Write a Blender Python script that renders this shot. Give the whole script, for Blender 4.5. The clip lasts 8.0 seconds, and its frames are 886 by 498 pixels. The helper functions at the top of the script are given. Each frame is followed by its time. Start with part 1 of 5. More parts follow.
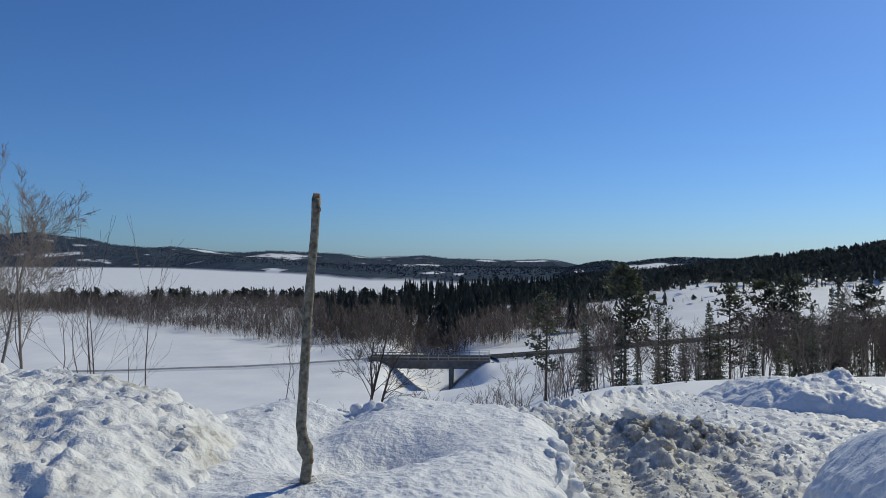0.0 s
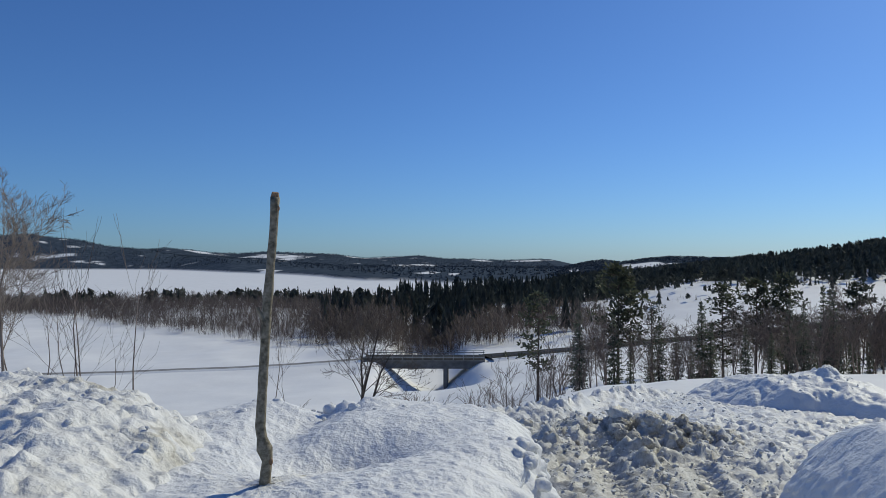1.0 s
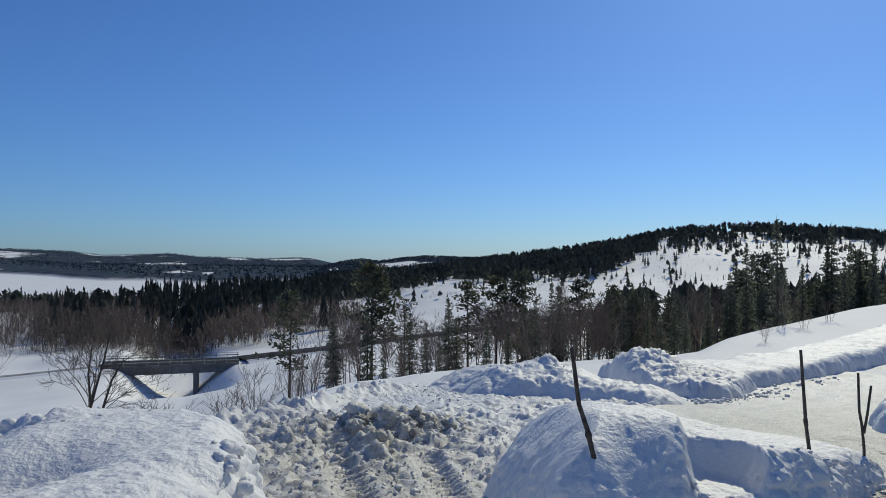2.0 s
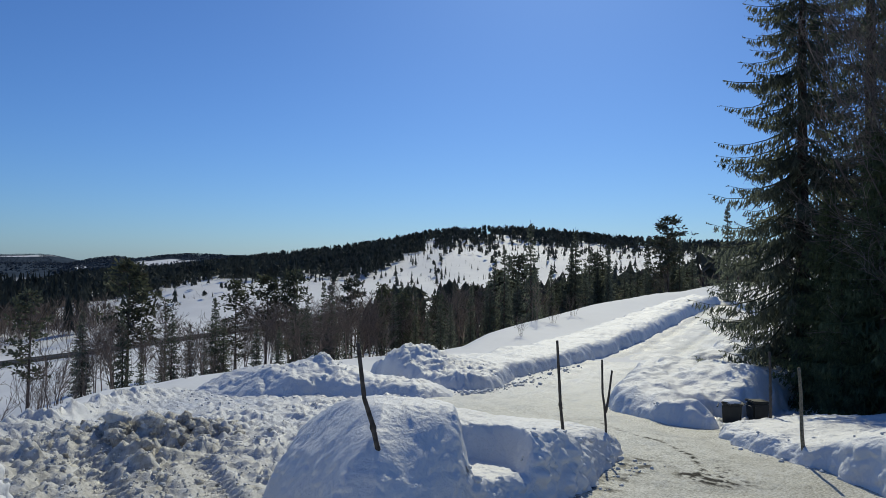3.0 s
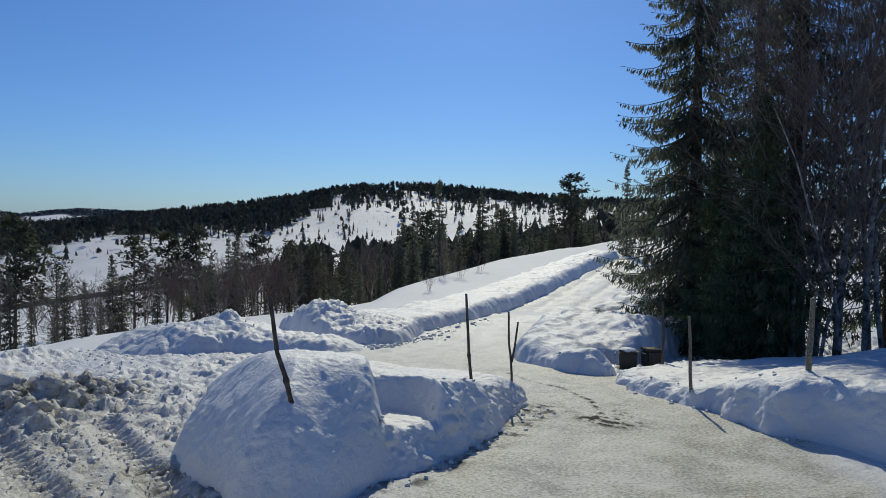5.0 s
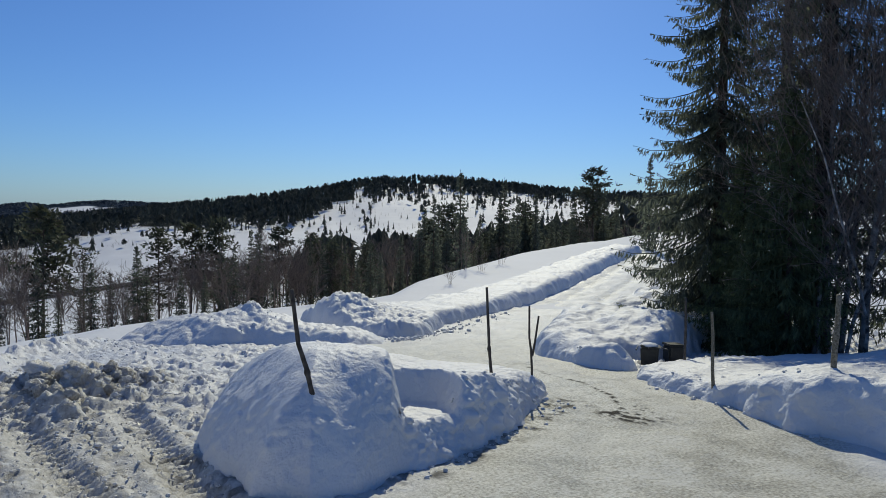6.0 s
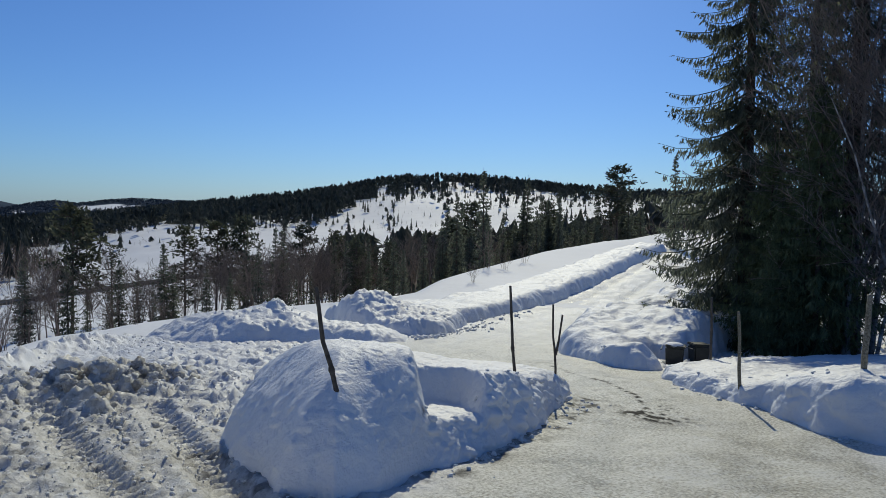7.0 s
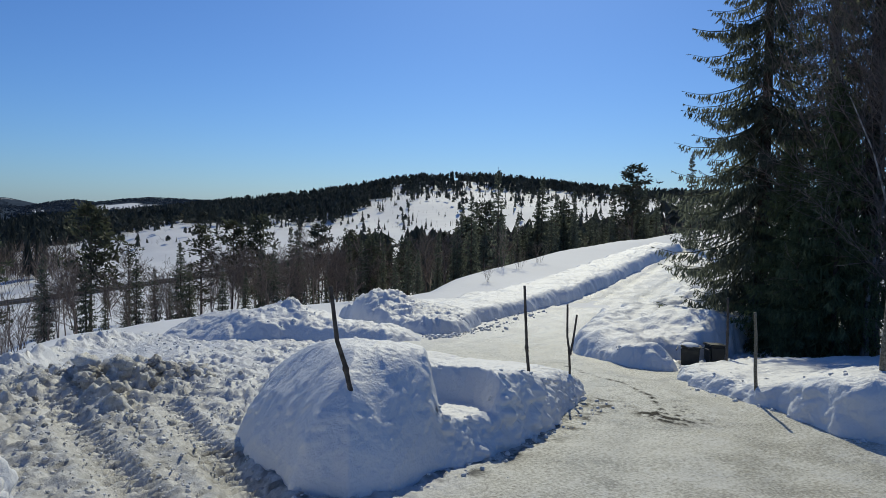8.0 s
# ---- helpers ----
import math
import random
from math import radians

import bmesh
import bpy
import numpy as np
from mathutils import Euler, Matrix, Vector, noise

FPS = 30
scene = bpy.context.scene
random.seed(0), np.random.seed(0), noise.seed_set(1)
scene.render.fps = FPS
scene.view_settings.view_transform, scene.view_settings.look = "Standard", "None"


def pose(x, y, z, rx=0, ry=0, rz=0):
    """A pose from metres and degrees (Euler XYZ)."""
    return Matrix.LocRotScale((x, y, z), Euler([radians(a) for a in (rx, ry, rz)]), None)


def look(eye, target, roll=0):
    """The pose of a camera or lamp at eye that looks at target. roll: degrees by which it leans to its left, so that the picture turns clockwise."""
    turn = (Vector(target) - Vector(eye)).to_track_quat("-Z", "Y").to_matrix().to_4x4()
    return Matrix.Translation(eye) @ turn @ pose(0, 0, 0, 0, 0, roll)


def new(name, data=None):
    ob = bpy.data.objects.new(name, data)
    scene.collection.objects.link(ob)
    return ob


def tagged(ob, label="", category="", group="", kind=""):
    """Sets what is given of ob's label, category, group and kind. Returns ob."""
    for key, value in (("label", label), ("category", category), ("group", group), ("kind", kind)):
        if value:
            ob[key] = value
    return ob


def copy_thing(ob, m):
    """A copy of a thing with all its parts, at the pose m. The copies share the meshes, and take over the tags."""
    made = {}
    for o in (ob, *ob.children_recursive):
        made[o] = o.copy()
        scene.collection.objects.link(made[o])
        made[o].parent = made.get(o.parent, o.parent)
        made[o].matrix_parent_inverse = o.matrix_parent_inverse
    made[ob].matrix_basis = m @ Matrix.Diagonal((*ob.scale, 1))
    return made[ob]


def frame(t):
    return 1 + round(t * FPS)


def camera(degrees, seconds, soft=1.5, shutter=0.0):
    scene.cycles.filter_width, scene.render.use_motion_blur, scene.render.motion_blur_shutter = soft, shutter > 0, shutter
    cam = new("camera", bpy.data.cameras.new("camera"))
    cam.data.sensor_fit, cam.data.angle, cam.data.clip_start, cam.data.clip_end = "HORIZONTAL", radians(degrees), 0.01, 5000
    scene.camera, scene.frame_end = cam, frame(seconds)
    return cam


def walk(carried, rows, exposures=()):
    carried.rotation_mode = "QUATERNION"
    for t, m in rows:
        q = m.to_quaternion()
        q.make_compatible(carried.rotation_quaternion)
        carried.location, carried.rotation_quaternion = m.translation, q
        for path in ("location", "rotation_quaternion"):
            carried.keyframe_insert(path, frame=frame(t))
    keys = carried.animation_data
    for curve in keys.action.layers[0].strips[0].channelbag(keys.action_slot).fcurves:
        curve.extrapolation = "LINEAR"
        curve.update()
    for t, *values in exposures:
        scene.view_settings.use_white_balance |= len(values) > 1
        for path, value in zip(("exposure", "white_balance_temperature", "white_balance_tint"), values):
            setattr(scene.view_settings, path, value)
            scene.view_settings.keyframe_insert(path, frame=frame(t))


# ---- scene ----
PATH = [
    (0.0, -0.000, -0.000, 3.000, -0.00, 0.90, -0.00),
    (0.5, 0.006, 0.019, 2.999, 1.41, 0.84, 0.11),
    (0.8, 0.105, 0.025, 2.996, 1.07, 0.89, 0.20),
    (1.0, 0.208, 0.029, 2.993, -0.38, 0.89, 0.26),
    (1.2, 0.305, 0.014, 2.987, -3.13, 0.85, 0.23),
    (1.5, 0.444, -0.002, 2.978, -9.19, 0.78, 0.16),
    (1.7, 0.490, 0.012, 2.974, -13.34, 0.74, 0.09),
    (2.0, 0.590, 0.046, 2.964, -19.13, 0.76, -0.01),
    (2.2, 0.676, 0.139, 2.944, -22.71, 0.72, -0.06),
    (3.3, 0.367, 0.076, 2.927, -41.61, 0.59, -0.68),
    (3.5, 0.364, 0.080, 2.919, -44.03, 0.26, -0.72),
    (3.7, 0.354, 0.080, 2.914, -45.50, -0.20, -0.71),
    (4.0, 0.337, 0.077, 2.908, -46.12, -0.94, -0.68),
    (4.5, 0.335, 0.047, 2.915, -45.27, -1.97, -0.70),
    (6.0, 0.337, 0.037, 2.920, -42.60, -3.14, -0.94),
    (6.5, 0.323, 0.036, 2.923, -41.54, -3.26, -0.92),
    (7.0, 0.330, 0.044, 2.922, -40.79, -3.32, -0.97),
    (7.5, 0.321, 0.034, 2.932, -40.18, -3.39, -0.96),
    (8.0, 0.330, 0.032, 2.927, -39.63, -3.39, -1.01),
]


def path_rows():
    return [(t, pose(x, y, z, 90 + pitch, roll, yaw)) for t, x, y, z, yaw, pitch, roll in PATH]


cam = camera(62.7, 8.0, soft=0.55)
walk(cam, path_rows(), [(0.0, -0.63), (2.0, -0.67), (3.5, -0.79), (4.5, -0.79), (6.0, -0.75), (8.0, -0.74)])

# ---- daylight ----
SUN_AZ, SUN_EL = 47.0, 36.0
world = bpy.data.worlds.new("sky")
scene.world = world
world.use_nodes = True
wn = world.node_tree.nodes
sky = wn.new("ShaderNodeTexSky")
sky.sky_type = "NISHITA"
sky.sun_disc = False
sky.sun_elevation = radians(SUN_EL)
sky.sun_rotation = radians(SUN_AZ)
sky.altitude = 400
sky.air_density, sky.dust_density, sky.ozone_density = 1.0, 0.5, 5.0
clear = wn.new("ShaderNodeMix")
clear.data_type, clear.blend_type = "RGBA", "MULTIPLY"
clear.inputs[0].default_value = 1.0
clear.inputs[7].default_value = (0.605, 0.925, 1.365, 1)
world.node_tree.links.new(sky.outputs["Color"], clear.inputs[6])
world.node_tree.links.new(clear.outputs[2], wn["Background"].inputs["Color"])
wn["Background"].inputs["Strength"].default_value = 0.10

sun = new("sun", bpy.data.lights.new("sun", "SUN"))
sun.data.energy = 4.1
sun.data.angle = radians(0.53)
sun.data.color = (1.0, 0.96, 0.73)
saz, sel = radians(SUN_AZ), radians(SUN_EL)
sun.matrix_world = look((60 * math.sin(saz) * math.cos(sel), 60 * math.cos(saz) * math.cos(sel), 60 * math.sin(sel)), (0, 0, 0))


# ---- materials ----
def material(name):
    m = bpy.data.materials.new(name)
    m.use_nodes = True
    nt = m.node_tree
    return m, nt, nt.nodes["Principled BSDF"]


def node(nt, kind, **values):
    n = nt.nodes.new(kind)
    for key, value in values.items():
        n.inputs[key].default_value = value
    return n


def noise_tex(nt, scale, detail=4.0, rough=0.55, coord="Object"):
    tc = nt.nodes.new("ShaderNodeTexCoord")
    n = node(nt, "ShaderNodeTexNoise", Scale=scale, Detail=detail, Roughness=rough)
    nt.links.new(tc.outputs[coord], n.inputs["Vector"])
    return n


def ramp(nt, source, stops):
    r = nt.nodes.new("ShaderNodeValToRGB")
    els = r.color_ramp.elements
    while len(els) < len(stops):
        els.new(0.5)
    for e, (p, c) in zip(els, stops):
        e.position, e.color = p, (*c, 1)
    nt.links.new(source, r.inputs["Fac"])
    return r


def mix(nt, fac, a, b):
    m = nt.nodes.new("ShaderNodeMix")
    m.data_type = "RGBA"
    for sock, v in ((m.inputs[0], fac), (m.inputs[6], a), (m.inputs[7], b)):
        if hasattr(v, "is_output"):
            nt.links.new(v, sock)
        else:
            sock.default_value = v if isinstance(v, (int, float)) else (*v, 1)
    return m.outputs[2]


def bump(nt, bsdf, layers):
    """layers: (height socket, strength, distance), laid over one another."""
    last = None
    for height, strength, dist in layers:
        b = node(nt, "ShaderNodeBump", Strength=strength, Distance=dist)
        nt.links.new(height, b.inputs["Height"])
        if last:
            nt.links.new(last, b.inputs["Normal"])
        last = b.outputs["Normal"]
    nt.links.new(last, bsdf.inputs["Normal"])


def plain(name, stops, scale, rough=0.8, bump_scale=None, bump_dist=0.01, metal=0.0, spec=0.4):
    m, nt, b = material(name)
    n = noise_tex(nt, scale)
    c = ramp(nt, n.outputs["Fac"], stops)
    nt.links.new(c.outputs["Color"], b.inputs["Base Color"])
    b.inputs["Roughness"].default_value = rough
    b.inputs["Metallic"].default_value = metal
    b.inputs["Specular IOR Level"].default_value = spec
    if bump_scale:
        n2 = noise_tex(nt, bump_scale, 5)
        bump(nt, b, [(n2.outputs["Fac"], 0.7, bump_dist)])
    return m


def leafy(name, stops, scale, through_share=0.4):
    """Needles and thin twigs: some of the light that falls on one side shows on the other."""
    m, nt, b = material(name)
    n = noise_tex(nt, scale)
    geo = nt.nodes.new("ShaderNodeNewGeometry")
    c = ramp(nt, n.outputs["Fac"], stops)
    v = ramp(nt, geo.outputs["Random Per Island"], [(0.0, (0.65, 0.65, 0.65)), (1.0, (1.15, 1.15, 1.1))])
    m2 = nt.nodes.new("ShaderNodeMix")
    m2.data_type, m2.blend_type = "RGBA", "MULTIPLY"
    m2.inputs[0].default_value = 1.0
    nt.links.new(c.outputs["Color"], m2.inputs[6])
    nt.links.new(v.outputs["Color"], m2.inputs[7])
    nt.links.new(m2.outputs[2], b.inputs["Base Color"])
    b.inputs["Roughness"].default_value = 0.7
    b.inputs["Specular IOR Level"].default_value = 0.3
    t = nt.nodes.new("ShaderNodeBsdfTranslucent")
    nt.links.new(m2.outputs[2], t.inputs["Color"])
    mixer = nt.nodes.new("ShaderNodeMixShader")
    mixer.inputs[0].default_value = through_share
    nt.links.new(b.outputs[0], mixer.inputs[1])
    nt.links.new(t.outputs[0], mixer.inputs[2])
    nt.links.new(mixer.outputs[0], nt.nodes["Material Output"].inputs["Surface"])
    return m


def attr(nt, name):
    a = nt.nodes.new("ShaderNodeAttribute")
    a.attribute_name = name
    return a


def snow_material(name, dirt=0.0):
    """Wind-packed spring snow: crusted surface, slightly soiled where the mesh carries a dirt value."""
    m, nt, b = material(name)
    big = noise_tex(nt, 0.5, 5)
    tint = ramp(nt, big.outputs["Fac"], [(0.3, (0.76, 0.76, 0.765)), (0.7, (0.84, 0.84, 0.84))])
    grime = noise_tex(nt, 7.0, 6, 0.65)
    soil = ramp(nt, grime.outputs["Fac"], [(0.30, (0.24, 0.21, 0.165)), (0.46, (0.54, 0.51, 0.44)), (0.60, (0.74, 0.715, 0.655))])
    a = attr(nt, "dirt")
    add = nt.nodes.new("ShaderNodeMath")
    add.operation = "ADD"
    add.use_clamp = True
    nt.links.new(a.outputs["Fac"], add.inputs[0])
    add.inputs[1].default_value = dirt
    col = mix(nt, add.outputs[0], tint.outputs["Color"], soil.outputs["Color"])
    nt.links.new(col, b.inputs["Base Color"])
    b.inputs["Roughness"].default_value = 0.55
    b.inputs["Specular IOR Level"].default_value = 0.35
    crust = noise_tex(nt, 3.5, 4, 0.5)
    pits = noise_tex(nt, 15.0, 3, 0.5)
    grain = noise_tex(nt, 42.0, 4, 0.6)
    bump(nt, b, [(crust.outputs["Fac"], 0.22, 0.06), (pits.outputs["Fac"], 0.6, 0.036), (grain.outputs["Fac"], 0.65, 0.013)])
    return m


SNOW = snow_material("snow")

# ---- mesh helpers ----
HASH = np.random.RandomState(7).permutation(512)
SLANT = np.random.RandomState(8).normal(0, 1, (64, 3))
SLANT = SLANT / np.linalg.norm(SLANT, axis=1, keepdims=True)


def vnoise(p):
    """Smooth gradient noise, about -1 to 1, at the points p, an (n, 3) array."""
    i = np.floor(p).astype(int)
    f = p - i
    w = f * f * f * (f * (f * 6 - 15) + 10)
    out = 0
    for dx in (0, 1):
        for dy in (0, 1):
            for dz in (0, 1):
                g = SLANT[HASH[(HASH[(HASH[(i[:, 0] + dx) & 511] + i[:, 1] + dy) & 511] + i[:, 2] + dz) & 511] & 63]
                dot = g[:, 0] * (f[:, 0] - dx) + g[:, 1] * (f[:, 1] - dy) + g[:, 2] * (f[:, 2] - dz)
                out = out + (w[:, 0] if dx else 1 - w[:, 0]) * (w[:, 1] if dy else 1 - w[:, 1]) * (w[:, 2] if dz else 1 - w[:, 2]) * dot
    return 1.7 * out


def fbm(p, octaves=4, gain=0.5):
    total, amp = 0, 1.0
    for k in range(octaves):
        total = total + amp * vnoise(p * (2.03 ** k) + 17.3 * k)
        amp *= gain
    return total


def fbm2(x, y, size, octaves=4, gain=0.5, seed=0.0):
    return fbm(np.stack([x / size, y / size, np.full(x.shape, 0.37 + seed)], 1), octaves, gain)


def billow2(x, y, size, octaves=3, seed=0.0):
    """Rounded lumps with creases between them, about 0 to 1."""
    wx, wy = x + 0.3 * size * fbm2(x, y, size * 1.3, 2, 0.5, seed + 21), y + 0.3 * size * fbm2(x, y, size * 1.3, 2, 0.5, seed + 23)
    total, amp = 0, 1.0
    for k in range(octaves):
        s = size / 2.1 ** k
        total = total + amp * np.abs(vnoise(np.stack([wx / s, wy / s, np.full(x.shape, 0.7 + seed + k)], 1))) ** 0.9
        amp *= 0.5
    return 0.9 * total


def step(a, b, v):
    u = np.clip((v - a) / (b - a), 0, 1)
    return u * u * (3 - 2 * u)


def mesh_from(name, verts, faces, smooth=True):
    me = bpy.data.meshes.new(name)
    verts = np.asarray(verts, dtype=np.float32)
    faces = np.asarray(faces, dtype=np.int32)
    n = faces.shape[1]
    me.vertices.add(len(verts))
    me.vertices.foreach_set("co", verts.ravel())
    me.loops.add(faces.size)
    me.loops.foreach_set("vertex_index", faces.ravel())
    me.polygons.add(len(faces))
    me.polygons.foreach_set("loop_start", np.arange(0, faces.size, n, dtype=np.int32))
    me.polygons.foreach_set("use_smooth", np.full(len(faces), smooth))
    me.update(calc_edges=True)
    me.validate()
    return me


def value_on(me, name, values):
    a = me.attributes.new(name, "FLOAT", "POINT")
    a.data.foreach_set("value", np.asarray(values, dtype=np.float32))


def placed(name, me, mat, parent=None, label=""):
    ob = new(name, me)
    if mat:
        me.materials.append(mat)
    if parent:
        ob.parent = parent
    if label:
        tagged(ob, label)
    return ob


def part(name, bm, mat, parent, label=""):
    me = bpy.data.meshes.new(name)
    bm.to_mesh(me)
    bm.free()
    return placed(name, me, mat, parent, label)


def thing(name, x, y, z, label, category, group="", rz=0):
    ob = new(name)
    ob.empty_display_size = 0.2
    ob.matrix_world = pose(x, y, z, 0, 0, rz)
    return tagged(ob, label, category, group)


def box_bm(bm, sx, sy, sz, m=None, bevel=0.0):
    made = bmesh.ops.create_cube(bm, size=1.0, matrix=(m or Matrix()) @ Matrix.Diagonal((sx, sy, sz, 1)))
    if bevel:
        edges = {e for v in made["verts"] for e in v.link_edges}
        bmesh.ops.bevel(bm, geom=list(edges), offset=bevel, segments=2, affect="EDGES")


def tube_mesh(rings, sides=8, cap=True, jitter=0.0, rnd=None):
    """Vertices and quads of a tube through rings of (centre, radius)."""
    verts, faces = [], []
    last = Vector((1, 0, 0))
    for k, (c, r) in enumerate(rings):
        c = Vector(c)
        a, b = Vector(rings[max(k - 1, 0)][0]), Vector(rings[min(k + 1, len(rings) - 1)][0])
        d = (b - a).normalized()
        u = (last - d * last.dot(d))
        u = u.normalized() if u.length > 1e-5 else d.orthogonal().normalized()
        last, w = u, d.cross(u)
        for s in range(sides):
            an = 2 * math.pi * s / sides
            rr = r * (1 + (rnd.uniform(-jitter, jitter) if rnd else 0))
            verts.append(c + (u * math.cos(an) + w * math.sin(an)) * rr)
        if k:
            o = (k - 1) * sides
            for s in range(sides):
                t = (s + 1) % sides
                faces.append((o + s, o + t, o + sides + t, o + sides + s))
    if cap:
        for o, c in ((0, rings[0][0]), ((len(rings) - 1) * sides, rings[-1][0])):
            k = len(verts)
            verts.append(Vector(c))
            for s in range(0, sides):
                t = (s + 1) % sides
                faces.append((o + s, o + t, k, k) if o else (o + t, o + s, k, k))
    return verts, faces


class Heap:
    """Gathers triangles and strips for one mesh."""

    def __init__(self):
        self.v, self.f = [], []

    def tri(self, a, b, c):
        k = len(self.v)
        self.v += [a, b, c]
        self.f.append((k, k + 1, k + 2))

    def blade(self, a, b, side, width, mid=0.45):
        """A pointed leaf from a to b, widest at mid."""
        m = a + (b - a) * mid
        k = len(self.v)
        self.v += [a, m + side * width, b, m - side * width]
        self.f += [(k, k + 1, k + 2), (k, k + 2, k + 3)]

    def stem(self, a, b, ra, rb, sides=3):
        d = (b - a)
        if d.length < 1e-6:
            return
        d = d.normalized()
        u = d.orthogonal().normalized()
        w = d.cross(u)
        k = len(self.v)
        for c, r in ((a, ra), (b, rb)):
            for s in range(sides):
                an = 2 * math.pi * s / sides
                self.v.append(c + u * (math.cos(an) * r) + w * (math.sin(an) * r))
        for s in range(sides):
            t = (s + 1) % sides
            self.f += [(k + s, k + t, k + sides + t), (k + s, k + sides + t, k + sides + s)]

    def mesh(self, name, smooth=False):
        return mesh_from(name, [tuple(v) for v in self.v], self.f, smooth)


# ---- lie of the land ----
EYE = 3.0
# main road east of the bridge: eastings, northings, heights
ROAD_X, ROAD_Y, ROAD_Z = (9.8, 30, 58, 86, 130, 190), (147.7, 153, 165, 177, 200, 220), (-16.5, -15.7, -14.9, -14.2, -12.4, -9.0)
# narrow road west of the bridge
WEST_X, WEST_Y, WEST_Z = (-130, -75, -62, -51, -40, -28, -15), (143, 143, 143, 143, 143, 143.5, 145.5), (-19.3, -18.8, -18.55, -18.1, -17.8, -17.25, -16.6)


def yard_drop(d):
    near = 2.15 + 0.09 * np.minimum(d, 25.0)
    return near - 0.048 * np.maximum(d - 36.0, 0)


def inland(x, y, d, az):
    """Metres beyond the far shore of the lake."""
    shore = np.interp(az, [-60, -31, -24, -20.5, -15.8, -10.7, -8, -5.5, -2.4, 0.7, 9], [3500, 3450, 3200, 2950, 2060, 1620, 1290, 1130, 1090, 985, 900])
    return d - shore + 25 * fbm2(x, y, 220.0, 3)


def rise_to(el, d):
    """Height at the distance d of what stands el degrees over the horizon of the house."""
    return EYE + d * np.tan(np.radians(el))


def far_land(x, y, d, az, plain):
    """Heights beyond the main road: the wooded hill, the lake and the ridges behind it."""
    # snowfield beyond the road, forest edge and crest of the hill
    foot = rise_to(np.interp(az, [5, 8, 12.8, 15, 17.9, 20, 31, 36, 45, 57], [-3.9, -3.8, -3.15, -2.75, -2.1, -1.9, -1.95, -1.8, -1.5, -1.2]), 330)
    crest = rise_to(np.interp(az, [5, 9.5, 12.8, 16.4, 20.2, 24.2, 26.3, 29.2, 32.7, 34.8, 37, 40.1, 43.7, 46, 50, 54, 70],
                              [-2.5, -1.85, -1.6, -1.35, -0.85, -0.4, -0.05, 0.35, 1.0, 1.4, 1.9, 2.1, 2.0, 1.75, 1.35, 1.0, 0.9]), 620)
    z = plain + (foot - plain) * step(212, 330, d)
    u = np.clip((d - 330) / 290, 0, 1)
    z = z + (crest - foot) * (u + 0.10 * np.sin(2 * math.pi * u))
    z = z - 16 * step(630, 900, d)
    z = z + 1.3 * step(260, 340, d) * fbm2(x, y, 60.0, 4, 0.55)
    side = step(3, 11, az)
    # level ground on to the lake
    west = plain - 9.5 * step(430, 640, d)
    z = west + (z - west) * side
    floor = EYE - 32
    z = z + (floor - z) * step(950, 1300, d)
    # wooded hill over the far shore, a long ridge behind it, and a nearer one beyond the hill
    shore = np.maximum(inland(x, y, d, az), 0)
    reach = np.interp(az, [-31, -20, -16, -10, 0, 9], [4150, 3900, 3000, 2500, 2000, 1900])
    top = rise_to(np.interp(az, [-60, -31.4, -29.4, -28, -26.2, -24.4, -21.8, -19.4, -16.6, -14.1, -10.7, -7.3, 3, 10],
                            [1.7, 1.75, 1.92, 1.67, 1.5, 1.07, 0.84, 0.4, 0.3, 0.1, -0.2, -0.42, -0.55, -0.7]), reach)
    bend = 1 + 0.05 * fbm2(x, y, 700.0, 4, 0.55, 3.0)
    front = floor + 6 * step(0, 60, shore) + (top - floor - 6) * step(0, 1, shore / np.maximum(reach - d + shore, 100)) ** 0.8 * bend
    front = front - 60 * step(0, 700, d - reach)
    back = rise_to(np.interp(az, [-24, -21.8, -20.6, -19, -17.4, -15.4, -13.3, -10.3, -8.1, -5.9, -3.7, -1.5, 0.7, 2.9, 5.2, 6.9, 8.7, 9.5, 10.4, 12],
                             [0.6, 0.88, 0.97, 0.85, 0.65, 0.57, 0.71, 0.59, 0.5, 0.2, 0.28, 0.37, 0.11, 0.06, -0.03, 0.02, 0.06, -0.11, -0.33, -0.5]), 4750)
    back = floor + (back - floor) * step(3300, 4750, d) * (1 + 0.08 * (1 - step(4200, 4750, d)) * fbm2(x, y, 500.0, 4, 0.55, 5.0))
    east = rise_to(np.interp(az, [9, 10.1, 11.2, 12.7, 14.2, 16.3, 17.9, 19.9, 21.8, 24, 30, 60], [-0.9, -0.6, -0.32, -0.1, -0.28, 0.02, 0.15, 0.05, -0.02, 0.0, 0.0, 0.0]), 2000)
    east = floor + (east - floor) * step(1150, 2000, d) * bend - 40 * step(2050, 2600, d)
    far = np.maximum(np.where(shore > 0, np.maximum(front, back), floor), np.where(az > 8, east, floor))
    return np.maximum(z, np.where(d > 850, far, -99))


